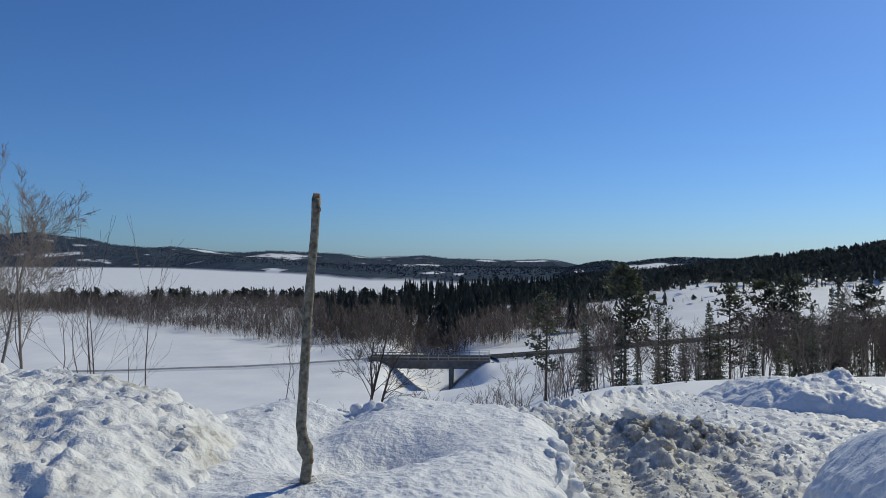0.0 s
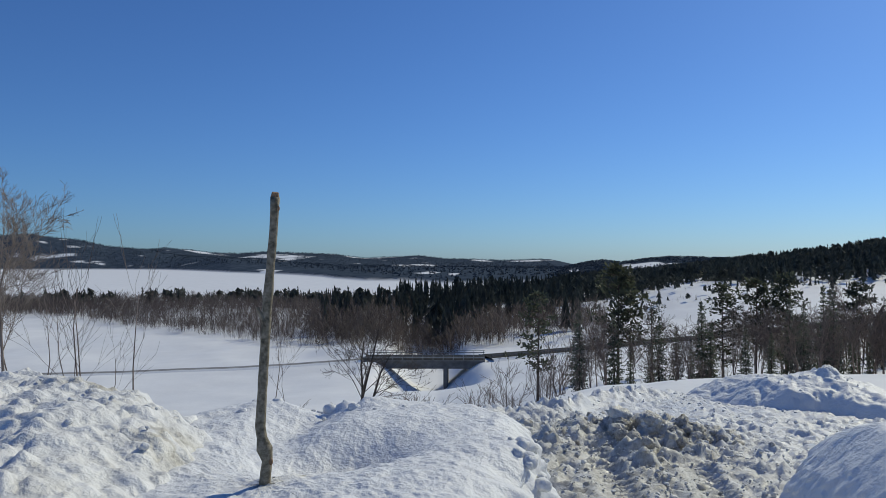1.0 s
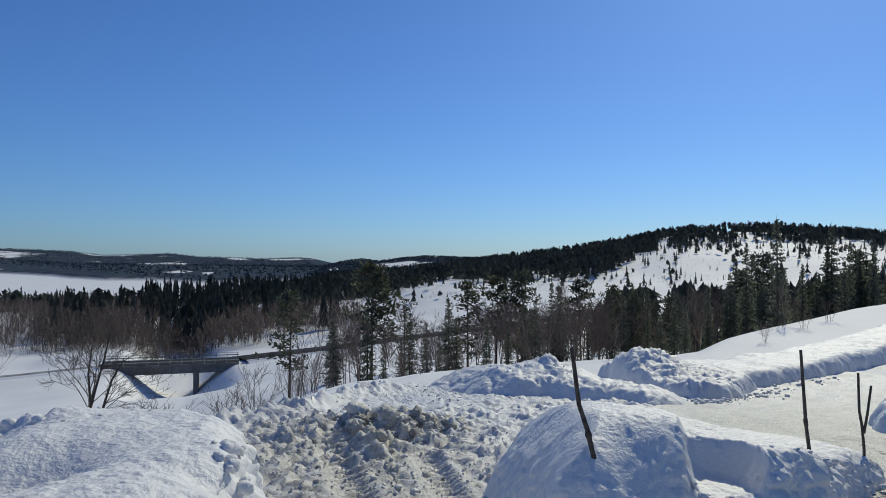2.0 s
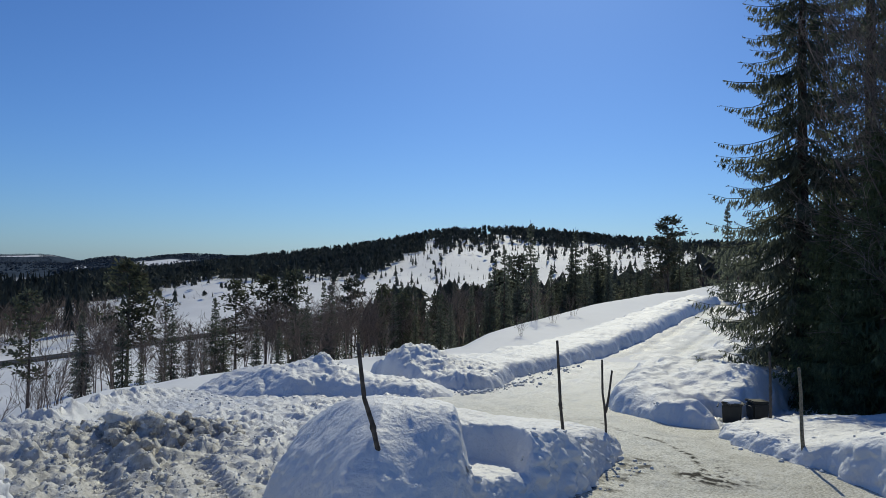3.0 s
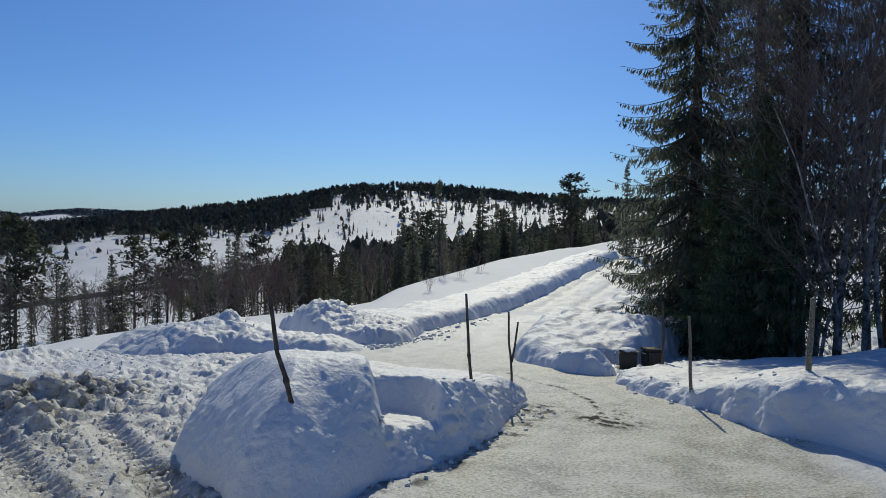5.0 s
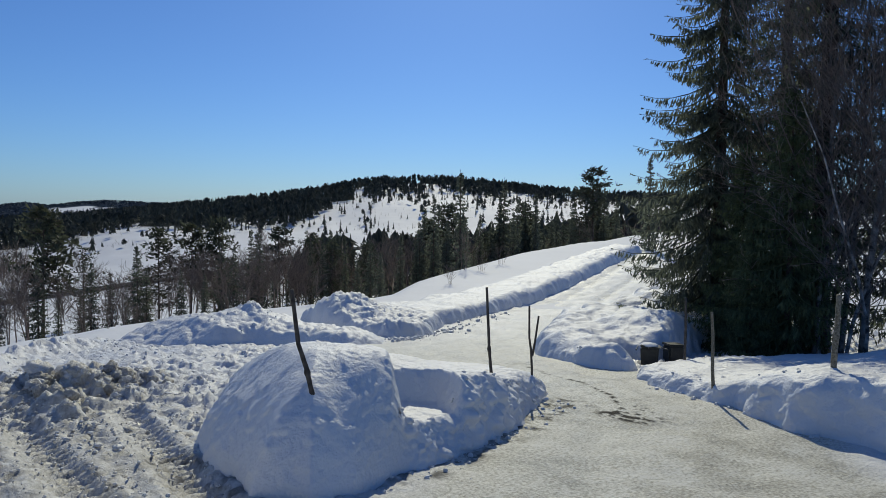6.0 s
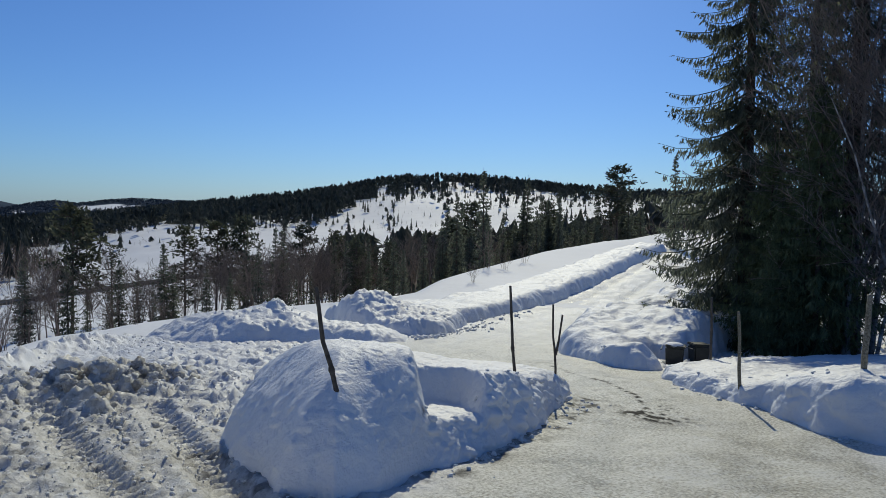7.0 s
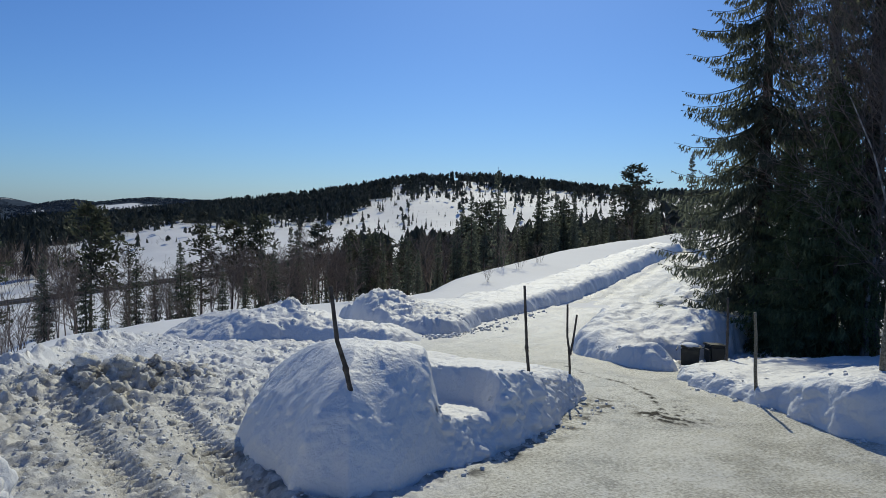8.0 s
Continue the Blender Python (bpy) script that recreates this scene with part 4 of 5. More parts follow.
FAR_NEEDLES = wood_material("far_conifers", [(0.0, (0.100, 0.112, 0.096)), (0.5, (0.145, 0.158, 0.130)), (1.0, (0.205, 0.208, 0.172))])
# air haze is put into this needle colour as a blue tint
HAZY_NEEDLES = wood_material("hazy_conifers", [(0.0, (0.070, 0.096, 0.126)), (0.5, (0.094, 0.122, 0.158)), (1.0, (0.122, 0.152, 0.188))])
FAR_TWIG = wood_material("far_twigs", [(0.0, (0.075, 0.060, 0.055)), (0.5, (0.135, 0.112, 0.104)), (1.0, (0.21, 0.182, 0.172))])


def turn_z(a):
    return Vector((math.cos(a), math.sin(a), 0))


def spruce_meshes(height, radius, seed, whorls, per, twigs, bare=0.04, droop=0.35, fine=1.0, ragged=0.3):
    """Trunk and crown of a spruce: whorls of sagging boughs with upturned tips, hung with twigs."""
    rnd = random.Random(seed)
    lean = turn_z(rnd.uniform(0, 6.3)) * 0.012 * height
    trunk = []
    for k in range(9):
        u = k / 8
        trunk.append(((lean.x * u * u, lean.y * u * u, height * u), max(0.012, 0.013 * height * (1 - u) ** 0.9)))
    tv, tf = tube_mesh(trunk, 7, cap=False)
    hp = Heap()
    for w in range(whorls):
        u = bare + (0.985 - bare) * (w + rnd.uniform(-0.3, 0.3)) / whorls
        u = min(max(u, bare), 0.99)
        c = Vector((lean.x * u * u, lean.y * u * u, height * u))
        reach = radius * (1 - u) ** 0.8 * (0.42 + 0.58 * min(1, (u - bare) * 6 + 0.45))
        start = rnd.uniform(0, 6.3)
        for b in range(per):
            if rnd.random() < 0.08:
                continue
            an = start + 6.283 * b / per + rnd.uniform(-0.3, 0.3)
            v = min(max(u + rnd.uniform(-0.6, 0.6) / whorls, bare), 0.99)
            c = Vector((lean.x * v * v, lean.y * v * v, height * v))
            length = max(0.12, reach * (1 + rnd.uniform(-ragged, ragged * 0.7)))
            out = turn_z(an)
            side = Vector((-out.y, out.x, 0))
            sag = droop * length * (1.15 - u) * rnd.uniform(0.7, 1.3)
            lift = 0.28 * length * max(0, u - 0.55) * 2
            n = 5
            pts = []
            for k in range(n + 1):
                s = k / n
                pts.append(c + out * (length * s) + UP * (-sag * 2.3 * s * (1 - 0.70 * s) + lift * s) + side * (0.05 * length * math.sin(3 * s + an)))
            for k in range(n):
                hp.stem(pts[k], pts[k + 1], 0.012 * length * (1 - k / n) + 0.006, 0.012 * length * (1 - (k + 1) / n) + 0.004)
            count = max(3, int(twigs * (0.35 + 0.65 * length / radius)))
            for q in range(count):
                s = 0.12 + 0.88 * (q + rnd.random()) / count
                i = min(int(s * n), n - 1)
                p = pts[i].lerp(pts[i + 1], s * n - i)
                hand = 1 if q % 2 else -1
                size = (0.16 + 0.24 * length * (1.05 - s)) * rnd.uniform(0.6, 1.25)
                size = min(size, 0.75) 
                hang = rnd.uniform(0.3, 1.5) if fine > 0.8 or rnd.random() < 0.35 else rnd.uniform(1.5, 4.0)
                if fine < 0.8:
                    size = min(size * 0.9, 0.55)
                d = (out * rnd.uniform(0.3, 0.8) + side * hand * rnd.uniform(0.5, 1.0) - UP * hang).normalized()
                if s > 0.95:
                    size *= 0.6
                    d = (out + UP * rnd.uniform(-0.1, 0.35) + side * rnd.uniform(-0.4, 0.4)).normalized()
                flat = d.cross(UP if rnd.random() < 0.6 else side)
                flat = flat.normalized() if flat.length > 0.1 else side
                wid = (0.05 + 0.09 * size) * fine if fine > 0.8 else 0.017 + 0.030 * size
                hp.blade(p, p + d * size, flat, wid, 0.4)
                if fine < 0.8:
                    for g in range(5):
                        e = p + d * size * rnd.uniform(0.15, 0.75)
                        dd = (d + flat * rnd.choice((-1, 1)) * rnd.uniform(0.5, 1.0) - UP * 0.35).normalized()
                        hp.blade(e, e + dd * size * rnd.uniform(0.35, 0.65), dd.cross(d).normalized() if rnd.random() < 0.4 else flat, wid * 0.7, 0.4)
    return mesh_from("trunk", tv, tf), hp.mesh("crown")


def pine_meshes(height, radius, seed, clumps=26, needles=26, bare=0.45, spread=0.5):
    """Trunk with a few bare limbs and a crown of loose needle tufts."""
    rnd = random.Random(seed)
    lean = turn_z(rnd.uniform(0, 6.3)) * 0.02 * height
    rings = []
    for k in range(9):
        u = k / 8
        rings.append(((lean.x * u, lean.y * u, height * 0.96 * u), max(0.015, 0.014 * height * (1 - 0.85 * u))))
    tv, tf = tube_mesh(rings, 7, cap=False)
    hp, wood = Heap(), Heap()
    for c in range(clumps):
        u = bare + (1 - bare) * (c + rnd.random()) / clumps
        base = Vector((lean.x * u, lean.y * u, height * 0.96 * u))
        an = rnd.uniform(0, 6.3)
        taper = math.sin(math.pi * min(1, 0.25 + 0.75 * (u - bare) / (1 - bare))) ** 0.6
        reach = radius * (0.35 + 0.65 * taper) * rnd.uniform(0.5, 1.1)
        tip = base + turn_z(an) * reach + UP * reach * rnd.uniform(0.05, 0.5)
        wood.stem(base, base.lerp(tip, 0.5) - UP * 0.05 * reach, 0.006 * height, 0.004 * height)
        wood.stem(base.lerp(tip, 0.5) - UP * 0.05 * reach, tip, 0.004 * height, 0.0015 * height)
        for q in range(3):
            heart = base.lerp(tip, rnd.uniform(0.35, 1.05)) + Vector((rnd.gauss(0, 1), rnd.gauss(0, 1), rnd.gauss(0, 0.5))) * reach * 0.24
            for k in range(needles // 3):
                d = Vector((rnd.gauss(0, 1), rnd.gauss(0, 1), rnd.gauss(0.35, 0.7))).normalized()
                size = spread * radius * rnd.uniform(0.14, 0.36)
                f = d.orthogonal().normalized()
                o = heart + d * size * rnd.uniform(0.0, 0.7)
                hp.blade(o, o + d * size, f, size * 0.27, 0.5)
    k = len(tv)
    tv = [tuple(v) for v in tv] + [tuple(v) for v in wood.v]
    tf = [tuple(f) for f in tf] + [(a + k, b + k, c + k, c + k) for a, b, c in wood.f]
    me = bpy.data.meshes.new("trunk")
    me.from_pydata(tv, [], [f if f[2] != f[3] else f[:3] for f in tf])
    me.polygons.foreach_set("use_smooth", np.full(len(me.polygons), True))
    return me, hp.mesh("crown")


def bare_meshes(height, seed, levels=4, spread=0.55, stems=1, thick=0.011, split=3, wispy=0.8, least=0.004, clear=0.0):
    """A leafless broadleaf tree: trunk (first level) and a crown of fine branches."""
    rnd = random.Random(seed)
    trunk, crown = Heap(), Heap()

    def grow(p, d, length, r, level):
        n = 5 if level == 0 else 3
        q = p
        dd = d
        for k in range(n):
            dd = (dd + Vector((rnd.gauss(0, 1), rnd.gauss(0, 1), rnd.gauss(0.12, 0.4))) * (0.11 if level == 0 else 0.18)).normalized()
            nxt = q + dd * length / n
            ra, rb = r * (1 - 0.75 * k / n), r * (1 - 0.75 * (k + 1) / n)
            (trunk if level == 0 else crown).stem(q, nxt, max(ra, least), max(rb, least * 0.6), 6 if level == 0 else 3)
            if level < levels - 1 and (k > 0 or level > 0) and (level > 0 or k >= clear * n):
                for b in range(split if level else split + 1):
                    if rnd.random() < (0.85 if k else 0.4):
                        an = rnd.uniform(0, 6.3)
                        u = dd.orthogonal().normalized()
                        w = dd.cross(u)
                        sway = u * math.cos(an) + w * math.sin(an)
                        nd = (dd * rnd.uniform(0.6, 1.0) + sway * spread * rnd.uniform(0.7, 1.5) + UP * 0.12).normalized()
                        start = q.lerp(nxt, rnd.random())
                        grow(start, nd, length * rnd.uniform(0.35, 0.6) * (1.15 - 0.5 * k / n), rb * rnd.uniform(0.35, 0.6), level + 1)
            q = nxt

    for s in range(stems):
        tilt = turn_z(rnd.uniform(0, 6.3)) * (0.05 if stems == 1 else rnd.uniform(0.1, 0.35))
        off = turn_z(rnd.uniform(0, 6.3)) * (0 if stems == 1 else 0.15)
        grow(Vector((0, 0, -0.1)) + off, (UP + tilt).normalized(), height * rnd.uniform(0.8, 1.0) * wispy, thick * height, 0)
    return trunk.mesh("trunk", True), crown.mesh("crown")


def tree_thing(name, meshes, mats, x, y, label, category, group="", scale=1.0, turn=0.0, sink=0.1):
    ob = thing(name, x, y, ground_at(x, y) - sink, label, category, group)
    placed("trunk", meshes[0], mats[0], ob)
    placed("crown", meshes[1], mats[1], ob)
    ob.matrix_world = ob.matrix_world @ pose(0, 0, 0, 0, 0, turn) @ Matrix.Scale(scale, 4)
    return ob


def repeat_tree(ob, x, y, scale, turn, tall=1.0, sink=0.1):
    c = copy_thing(ob, pose(x, y, ground_at(x, y) - sink, 0, 0, turn))
    c.scale = (scale, scale, scale * tall)
    return c


def polar(az, d):
    return d * math.sin(radians(az)), d * math.cos(radians(az))


rnd = random.Random(11)

# tall spruces beside the drive
BIG = [spruce_meshes(19.0, 3.45, 21, 50, 8, 44, bare=0.06, fine=0.75, droop=0.50, ragged=0.36),
       spruce_meshes(24.0, 3.4, 22, 46, 6, 36, bare=0.09, fine=0.6, droop=0.3, ragged=0.35)]
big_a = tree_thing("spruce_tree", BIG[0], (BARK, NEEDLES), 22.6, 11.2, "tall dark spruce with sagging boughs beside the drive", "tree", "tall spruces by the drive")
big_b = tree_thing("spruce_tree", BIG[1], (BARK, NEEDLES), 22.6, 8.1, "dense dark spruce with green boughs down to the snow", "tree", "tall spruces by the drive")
for x, y, s, tn, src in ((24.6, 6.0, 0.95, 200, big_b), (25.4, 3.2, 1.0, 300, big_b), (25.9, 10.6, 0.95, 60, big_b)):
    repeat_tree(src, x, y, s, tn)
young_spruce = tree_thing("spruce_tree", spruce_meshes(8.0, 2.1, 23, 34, 9, 24, bare=0.0, fine=0.75, droop=0.3, ragged=0.35), (BARK, GREEN_NEEDLES), 20.6, 9.5,
                          "young green spruce with boughs down to the snow", "tree", "young spruces by the drive", 0.8)
for x, y, s, tn in ((20.0, 7.9, 0.95, 110), (19.4, 8.6, 0.55, 70)):
    repeat_tree(young_spruce, x, y, s, tn)
# bare birches in front of them
BIRCHES = [bare_meshes(13.0, 31, 5, 0.5, 1, 0.0065, 2, 0.95, 0.006), bare_meshes(10.0, 32, 5, 0.55, 1, 0.006, 2, 0.95, 0.006)]
birch_a = tree_thing("birch_tree", BIRCHES[0], (BIRCH, TWIG), 21.2, 7.0, "leafless birch with pale patchy bark before the spruces", "tree", "bare birches by the drive")
birch_b = tree_thing("birch_tree", BIRCHES[1], (BIRCH, TWIG), 20.4, 7.7, "thin leafless birch before the spruces", "tree", "bare birches by the drive")
for x, y, s, tn, src in ((21.5, 4.9, 1.1, 100, birch_a), (20.0, 6.0, 0.9, 220, birch_b), (22.2, 3.4, 1.2, 160, birch_a), (19.9, 7.0, 1.0, 70, birch_b), (20.2, 4.6, 1.1, 20, birch_b), (21.0, 6.4, 1.25, 290, birch_a), (19.6, 6.4, 0.9, 340, birch_b), (20.6, 5.6, 0.95, 250, birch_a), (22.6, 8.0, 1.05, 300, birch_b), (21.9, 7.5, 1.1, 210, birch_a), (20.4, 7.4, 1.2, 10, birch_b), (21.8, 5.8, 1.0, 180, birch_a), (20.3, 5.0, 1.25, 95, birch_b), (20.9, 7.9, 0.9, 60, birch_a)):
    repeat_tree(src, x, y, s, tn)

# middle distance: pines, spruces and bare trees on the slope below the yard
PINES = [pine_meshes(10.0, 2.1, 41, 46, 54, 0.34, 0.62), pine_meshes(10.0, 2.0, 42, 52, 54, 0.16, 0.62), pine_meshes(8.0, 1.5, 43, 30, 36, 0.3, 0.6)]
SPRUCES = [spruce_meshes(8.0, 1.45, 51, 36, 6, 9, 0.03, 0.25, 1.2), spruce_meshes(9.0, 1.2, 52, 42, 6, 8, 0.03, 0.25, 1.2, 0.4)]
BARES = [bare_meshes(7.0, 61, 4, 0.55, 1, 0.010, 2, 0.8, 0.011), bare_meshes(7.5, 62, 4, 0.5, 2, 0.009, 2, 0.8, 0.011), bare_meshes(6.0, 63, 4, 0.65, 3, 0.009, 2, 0.8, 0.011), bare_meshes(8.0, 64, 4, 0.45, 1, 0.008, 3, 0.8, 0.011)]
TALL = {"pine": (10.0, 10.0, 8.0), "spruce": (8.0, 9.0), "bare": (6.7, 7.0, 5.5, 7.5)}


def stand(name, meshes, mats, tall, rows, label, group):
    """Trees at (bearing, distance, height), built once for each mesh and copied after that."""
    made = []
    for k, (a, d, h) in enumerate(rows):
        i = k % len(meshes)
        if k < len(meshes):
            made.append(tree_thing(name, meshes[i], mats, *polar(a, d), label, "tree", group, h / tall[i], rnd.uniform(0, 360)))
        else:
            repeat_tree(made[i], *polar(a, d), h / tall[i] * rnd.uniform(0.95, 1.05), rnd.uniform(0, 360))
    return made


pine = stand("pine_tree", PINES, (BARK, PINE_NEEDLES), TALL["pine"],
             [(14.0, 66, 11.0), (21.5, 72, 9.2), (8.0, 42, 6.8), (23.7, 74, 9.4), (25.7, 76, 9.8), (16.5, 82, 8.6), (30.2, 80, 8.8), (34.4, 70, 7.2), (32.5, 76, 8.0), (54.4, 95, 12.6)],
             "dark pine with a loose crown on the snowy slope", "pines on the slope")
spruce = stand("spruce_tree", SPRUCES, (BARK, NEEDLES), TALL["spruce"],
               [(23.1, 58, 4.4), (42.1, 68, 9.2), (38.0, 56, 4.2), (44.2, 62, 10.0), (36.2, 58, 4.2), (39.5, 64, 6.6), (47.5, 80, 11.2), (49.2, 82, 8.4), (51.2, 86, 6.6), (58.6, 62, 7.8),
                (16.4, 60, 3.8), (19.3, 62, 3.7), (28.5, 80, 8.6), (32.6, 70, 7.0), (10.9, 78, 8.2), (52.7, 90, 6.0), (37.2, 60, 5.6), (35.2, 64, 5.0), (41.0, 70, 7.5)],
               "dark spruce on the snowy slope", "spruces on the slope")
bare = stand("bare_tree", BARES, (TWIG, TWIG), TALL["bare"],
             [(9.6, 64, 4.6), (27.5, 60, 5.0), (31.8, 62, 6.0), (17.0, 64, 6.9), (11.9, 60, 4.8), (24.6, 60, 5.5), (13.0, 64, 6.0), (15.2, 62, 5.2), (18.5, 66, 6.5), (20.5, 64, 6.0), (22.4, 66, 6.4)],
             "leafless grey-brown tree on the snowy slope", "bare trees on the slope")
for a0, a1, count, near in ((11.0, 24.0, 7, 58.0), (24.5, 31.5, 14, 52.0)):
    for k in range(count):
        repeat_tree(rnd.choice(bare), *polar(a0 + (a1 - a0) * (k + rnd.random()) / count, near * rnd.uniform(0.95, 1.25)), rnd.uniform(0.6, 0.95), rnd.uniform(0, 360))
    for k in range(count // 2):
        repeat_tree(rnd.choice(spruce), *polar(a0 + (a1 - a0) * (k + rnd.random()) / (count // 2), near * rnd.uniform(1.0, 1.3)), rnd.uniform(0.45, 0.85), rnd.uniform(0, 360))
for k in range(52):
    a = 31 + 27 * (k + rnd.random()) / 52
    d = np.interp(a, [30, 38, 43, 50, 58], [66, 62, 70, 88, 100]) * rnd.uniform(1.0, 1.5)
    repeat_tree(rnd.choice(spruce + pine), *polar(a, d), rnd.uniform(0.5, 1.0), rnd.uniform(0, 360))
for k in range(14):
    repeat_tree(rnd.choice(spruce), *polar(rnd.uniform(41.5, 52), rnd.uniform(76, 98)), rnd.uniform(0.75, 1.05), rnd.uniform(0, 360))
for k in range(24):
    a = 42 + 14.5 * (k + rnd.random()) / 24
    repeat_tree(rnd.choice(spruce), *polar(a, np.interp(a, [42, 50, 57], [66, 80, 96]) * rnd.uniform(0.98, 1.2)), rnd.uniform(0.7, 1.0), rnd.uniform(0, 360), 1.12)
for k in range(40):
    a = 22 + 34 * (k + rnd.random()) / 40
    d = np.interp(a, [8, 13, 20, 30, 38, 43, 50, 58], [70, 66, 64, 58, 60, 68, 88, 96]) * rnd.uniform(0.97, 1.35)
    repeat_tree(rnd.choice(bare), *polar(a, d), rnd.uniform(0.65, 1.0), rnd.uniform(0, 360))

for a0, a1 in ((10.4, 14.2), (17.0, 21.0)):
    for k in range(5):
        repeat_tree(rnd.choice(bare if k % 4 else spruce), *polar(a0 + (a1 - a0) * (k + rnd.random()) / 5, rnd.uniform(52, 63)), rnd.uniform(0.6, 0.95), rnd.uniform(0, 360))

# young birches and saplings beyond the lumpy bank
YOUNG = [bare_meshes(5.6, 86, 5, 0.50, 1, 0.010, 3, 1.0, 0.004, 0.42), bare_meshes(5.8, 82, 3, 0.3, 1, 0.006, 2, 1.0, 0.005, 0.6), bare_meshes(2.0, 83, 3, 0.6, 5, 0.006, 1, 0.9, 0.006)]
birch_scale = 6.4 / max(v.co.z for v in YOUNG[0][1].vertices)
young = tree_thing("birch_tree", YOUNG[0], (PALE_TWIG, PALE_TWIG), *polar(-29.8, 16.0), "leafless young birch with pale bark behind the bank", "tree", "young birches", birch_scale)
sapling = tree_thing("birch_sapling", YOUNG[1], (TWIG, TWIG), *polar(-23.0, 24.0), "slender leafless birch sapling behind the bank", "sapling", "birch saplings", 1.1)
shrub = tree_thing("bare_shrub", YOUNG[2], (TWIG, TWIG), *polar(-3.0, 24.0), "leafless twiggy shrub poking out of the snow", "shrub", "bare shrubs")
repeat_tree(young, *polar(-32.4, 15.6), birch_scale * 1.04, 130)
repeat_tree(young, *polar(-31.2, 18.0), birch_scale * 0.9, 250)
for a, d, s in ((-29.0, 20, 0.9), (-27.6, 20, 0.8), (-26.2, 22, 1.05), (-25.6, 21, 0.85), (-24.8, 22, 1.0), (-24.2, 23, 0.7), (-27.0, 24, 0.8), (-12.0, 26, 0.8), (-11.3, 25, 0.6)):
    repeat_tree(sapling, *polar(a, d), s, rnd.uniform(0, 360))
for k in range(26):
    a, d = rnd.uniform(-13, 10), rnd.uniform(26, 46)
    repeat_tree(shrub, *polar(a, d), rnd.uniform(0.8, 1.6), rnd.uniform(0, 360))
for k in range(14):
    repeat_tree(shrub, *polar(rnd.uniform(5, 22), rnd.uniform(27, 44)), rnd.uniform(0.35, 0.8), rnd.uniform(0, 360))
rowan = tree_thing("rowan_tree", bare_meshes(6.2, 95, 5, 0.62, 3, 0.014, 2, 0.85, 0.007, 0.4), (DARK_BARK, DARK_TWIG), *polar(-6.1, 30.0), "leafless crooked rowan on the slope before the bridge", "tree")
repeat_tree(spruce[0], *polar(-31.0, 14.0), 0.24, 60)
for a, d, s in ((43.6, 40, 0.7), (46.0, 46, 0.8), (47.5, 50, 0.9), (33.0, 34, 1.0), (44.6, 47, 1.6)):
    repeat_tree(shrub, *polar(a, d), s, rnd.uniform(0, 360))


# ---- far woods ----
def conifer_cloud(name, spots, mat, label, seed, tiers=5, spikes=5, pines=0.35):
    """Many far conifers in one mesh, spruces and rounder pines: a few ragged skirts of spikes each."""
    r = np.random.RandomState(seed)
    x, y, h, wide = spots
    n = len(x)
    z = ground_z(x, y)
    ring = 2 * spikes
    u = np.arange(tiers) / tiers
    pine = (r.uniform(0, 1, n) < pines)[:, None]
    low = (z[:, None] + h[:, None] * np.where(pine, 0.34 + 0.52 * u, 0.04 + 0.93 * u))[..., None]
    high = z[:, None] + h[:, None] * np.minimum(1.0, np.where(pine, 0.66 + 0.42 * u, 0.38 + 0.81 * u))
    reach = (wide[:, None] * np.where(pine, 1.35 * (0.45 + 0.55 * np.sin(math.pi * (0.25 + 0.7 * u))), (1 - u) ** 0.75) * r.uniform(0.55, 1.3, (n, tiers)))[..., None]
    an = r.uniform(0, 6.3, (n, tiers, 1)) + math.pi * np.arange(ring) / spikes
    point = np.arange(ring) % 2 == 0
    q = reach * np.where(point, r.uniform(0.75, 1.25, (n, tiers, ring)), r.uniform(0.3, 0.5, (n, tiers, ring)))
    rim = np.stack([x[:, None, None] + q * np.cos(an), y[:, None, None] + q * np.sin(an), low + np.where(point, 0, 0.07) * h[:, None, None]], -1)
    sway = np.where(pine, 0.5, 0.12)[..., None] * wide[:, None, None] * r.normal(0, 1, (n, tiers, 2))
    tip = np.concatenate([np.stack([x, y], -1)[:, None] + sway, high[..., None]], -1)[:, :, None]
    verts = np.concatenate([tip, rim], 2).reshape(-1, 3)
    base = np.arange(n * tiers)[:, None] * (ring + 1)
    k = np.arange(ring)[None]
    faces = np.stack([base + 0 * k, base + 1 + k, base + 1 + (k + 1) % ring], -1).reshape(-1, 3)
    return tagged(placed(name, mesh_from(name, verts, faces, False), mat), label, "forest", kind="stuff")


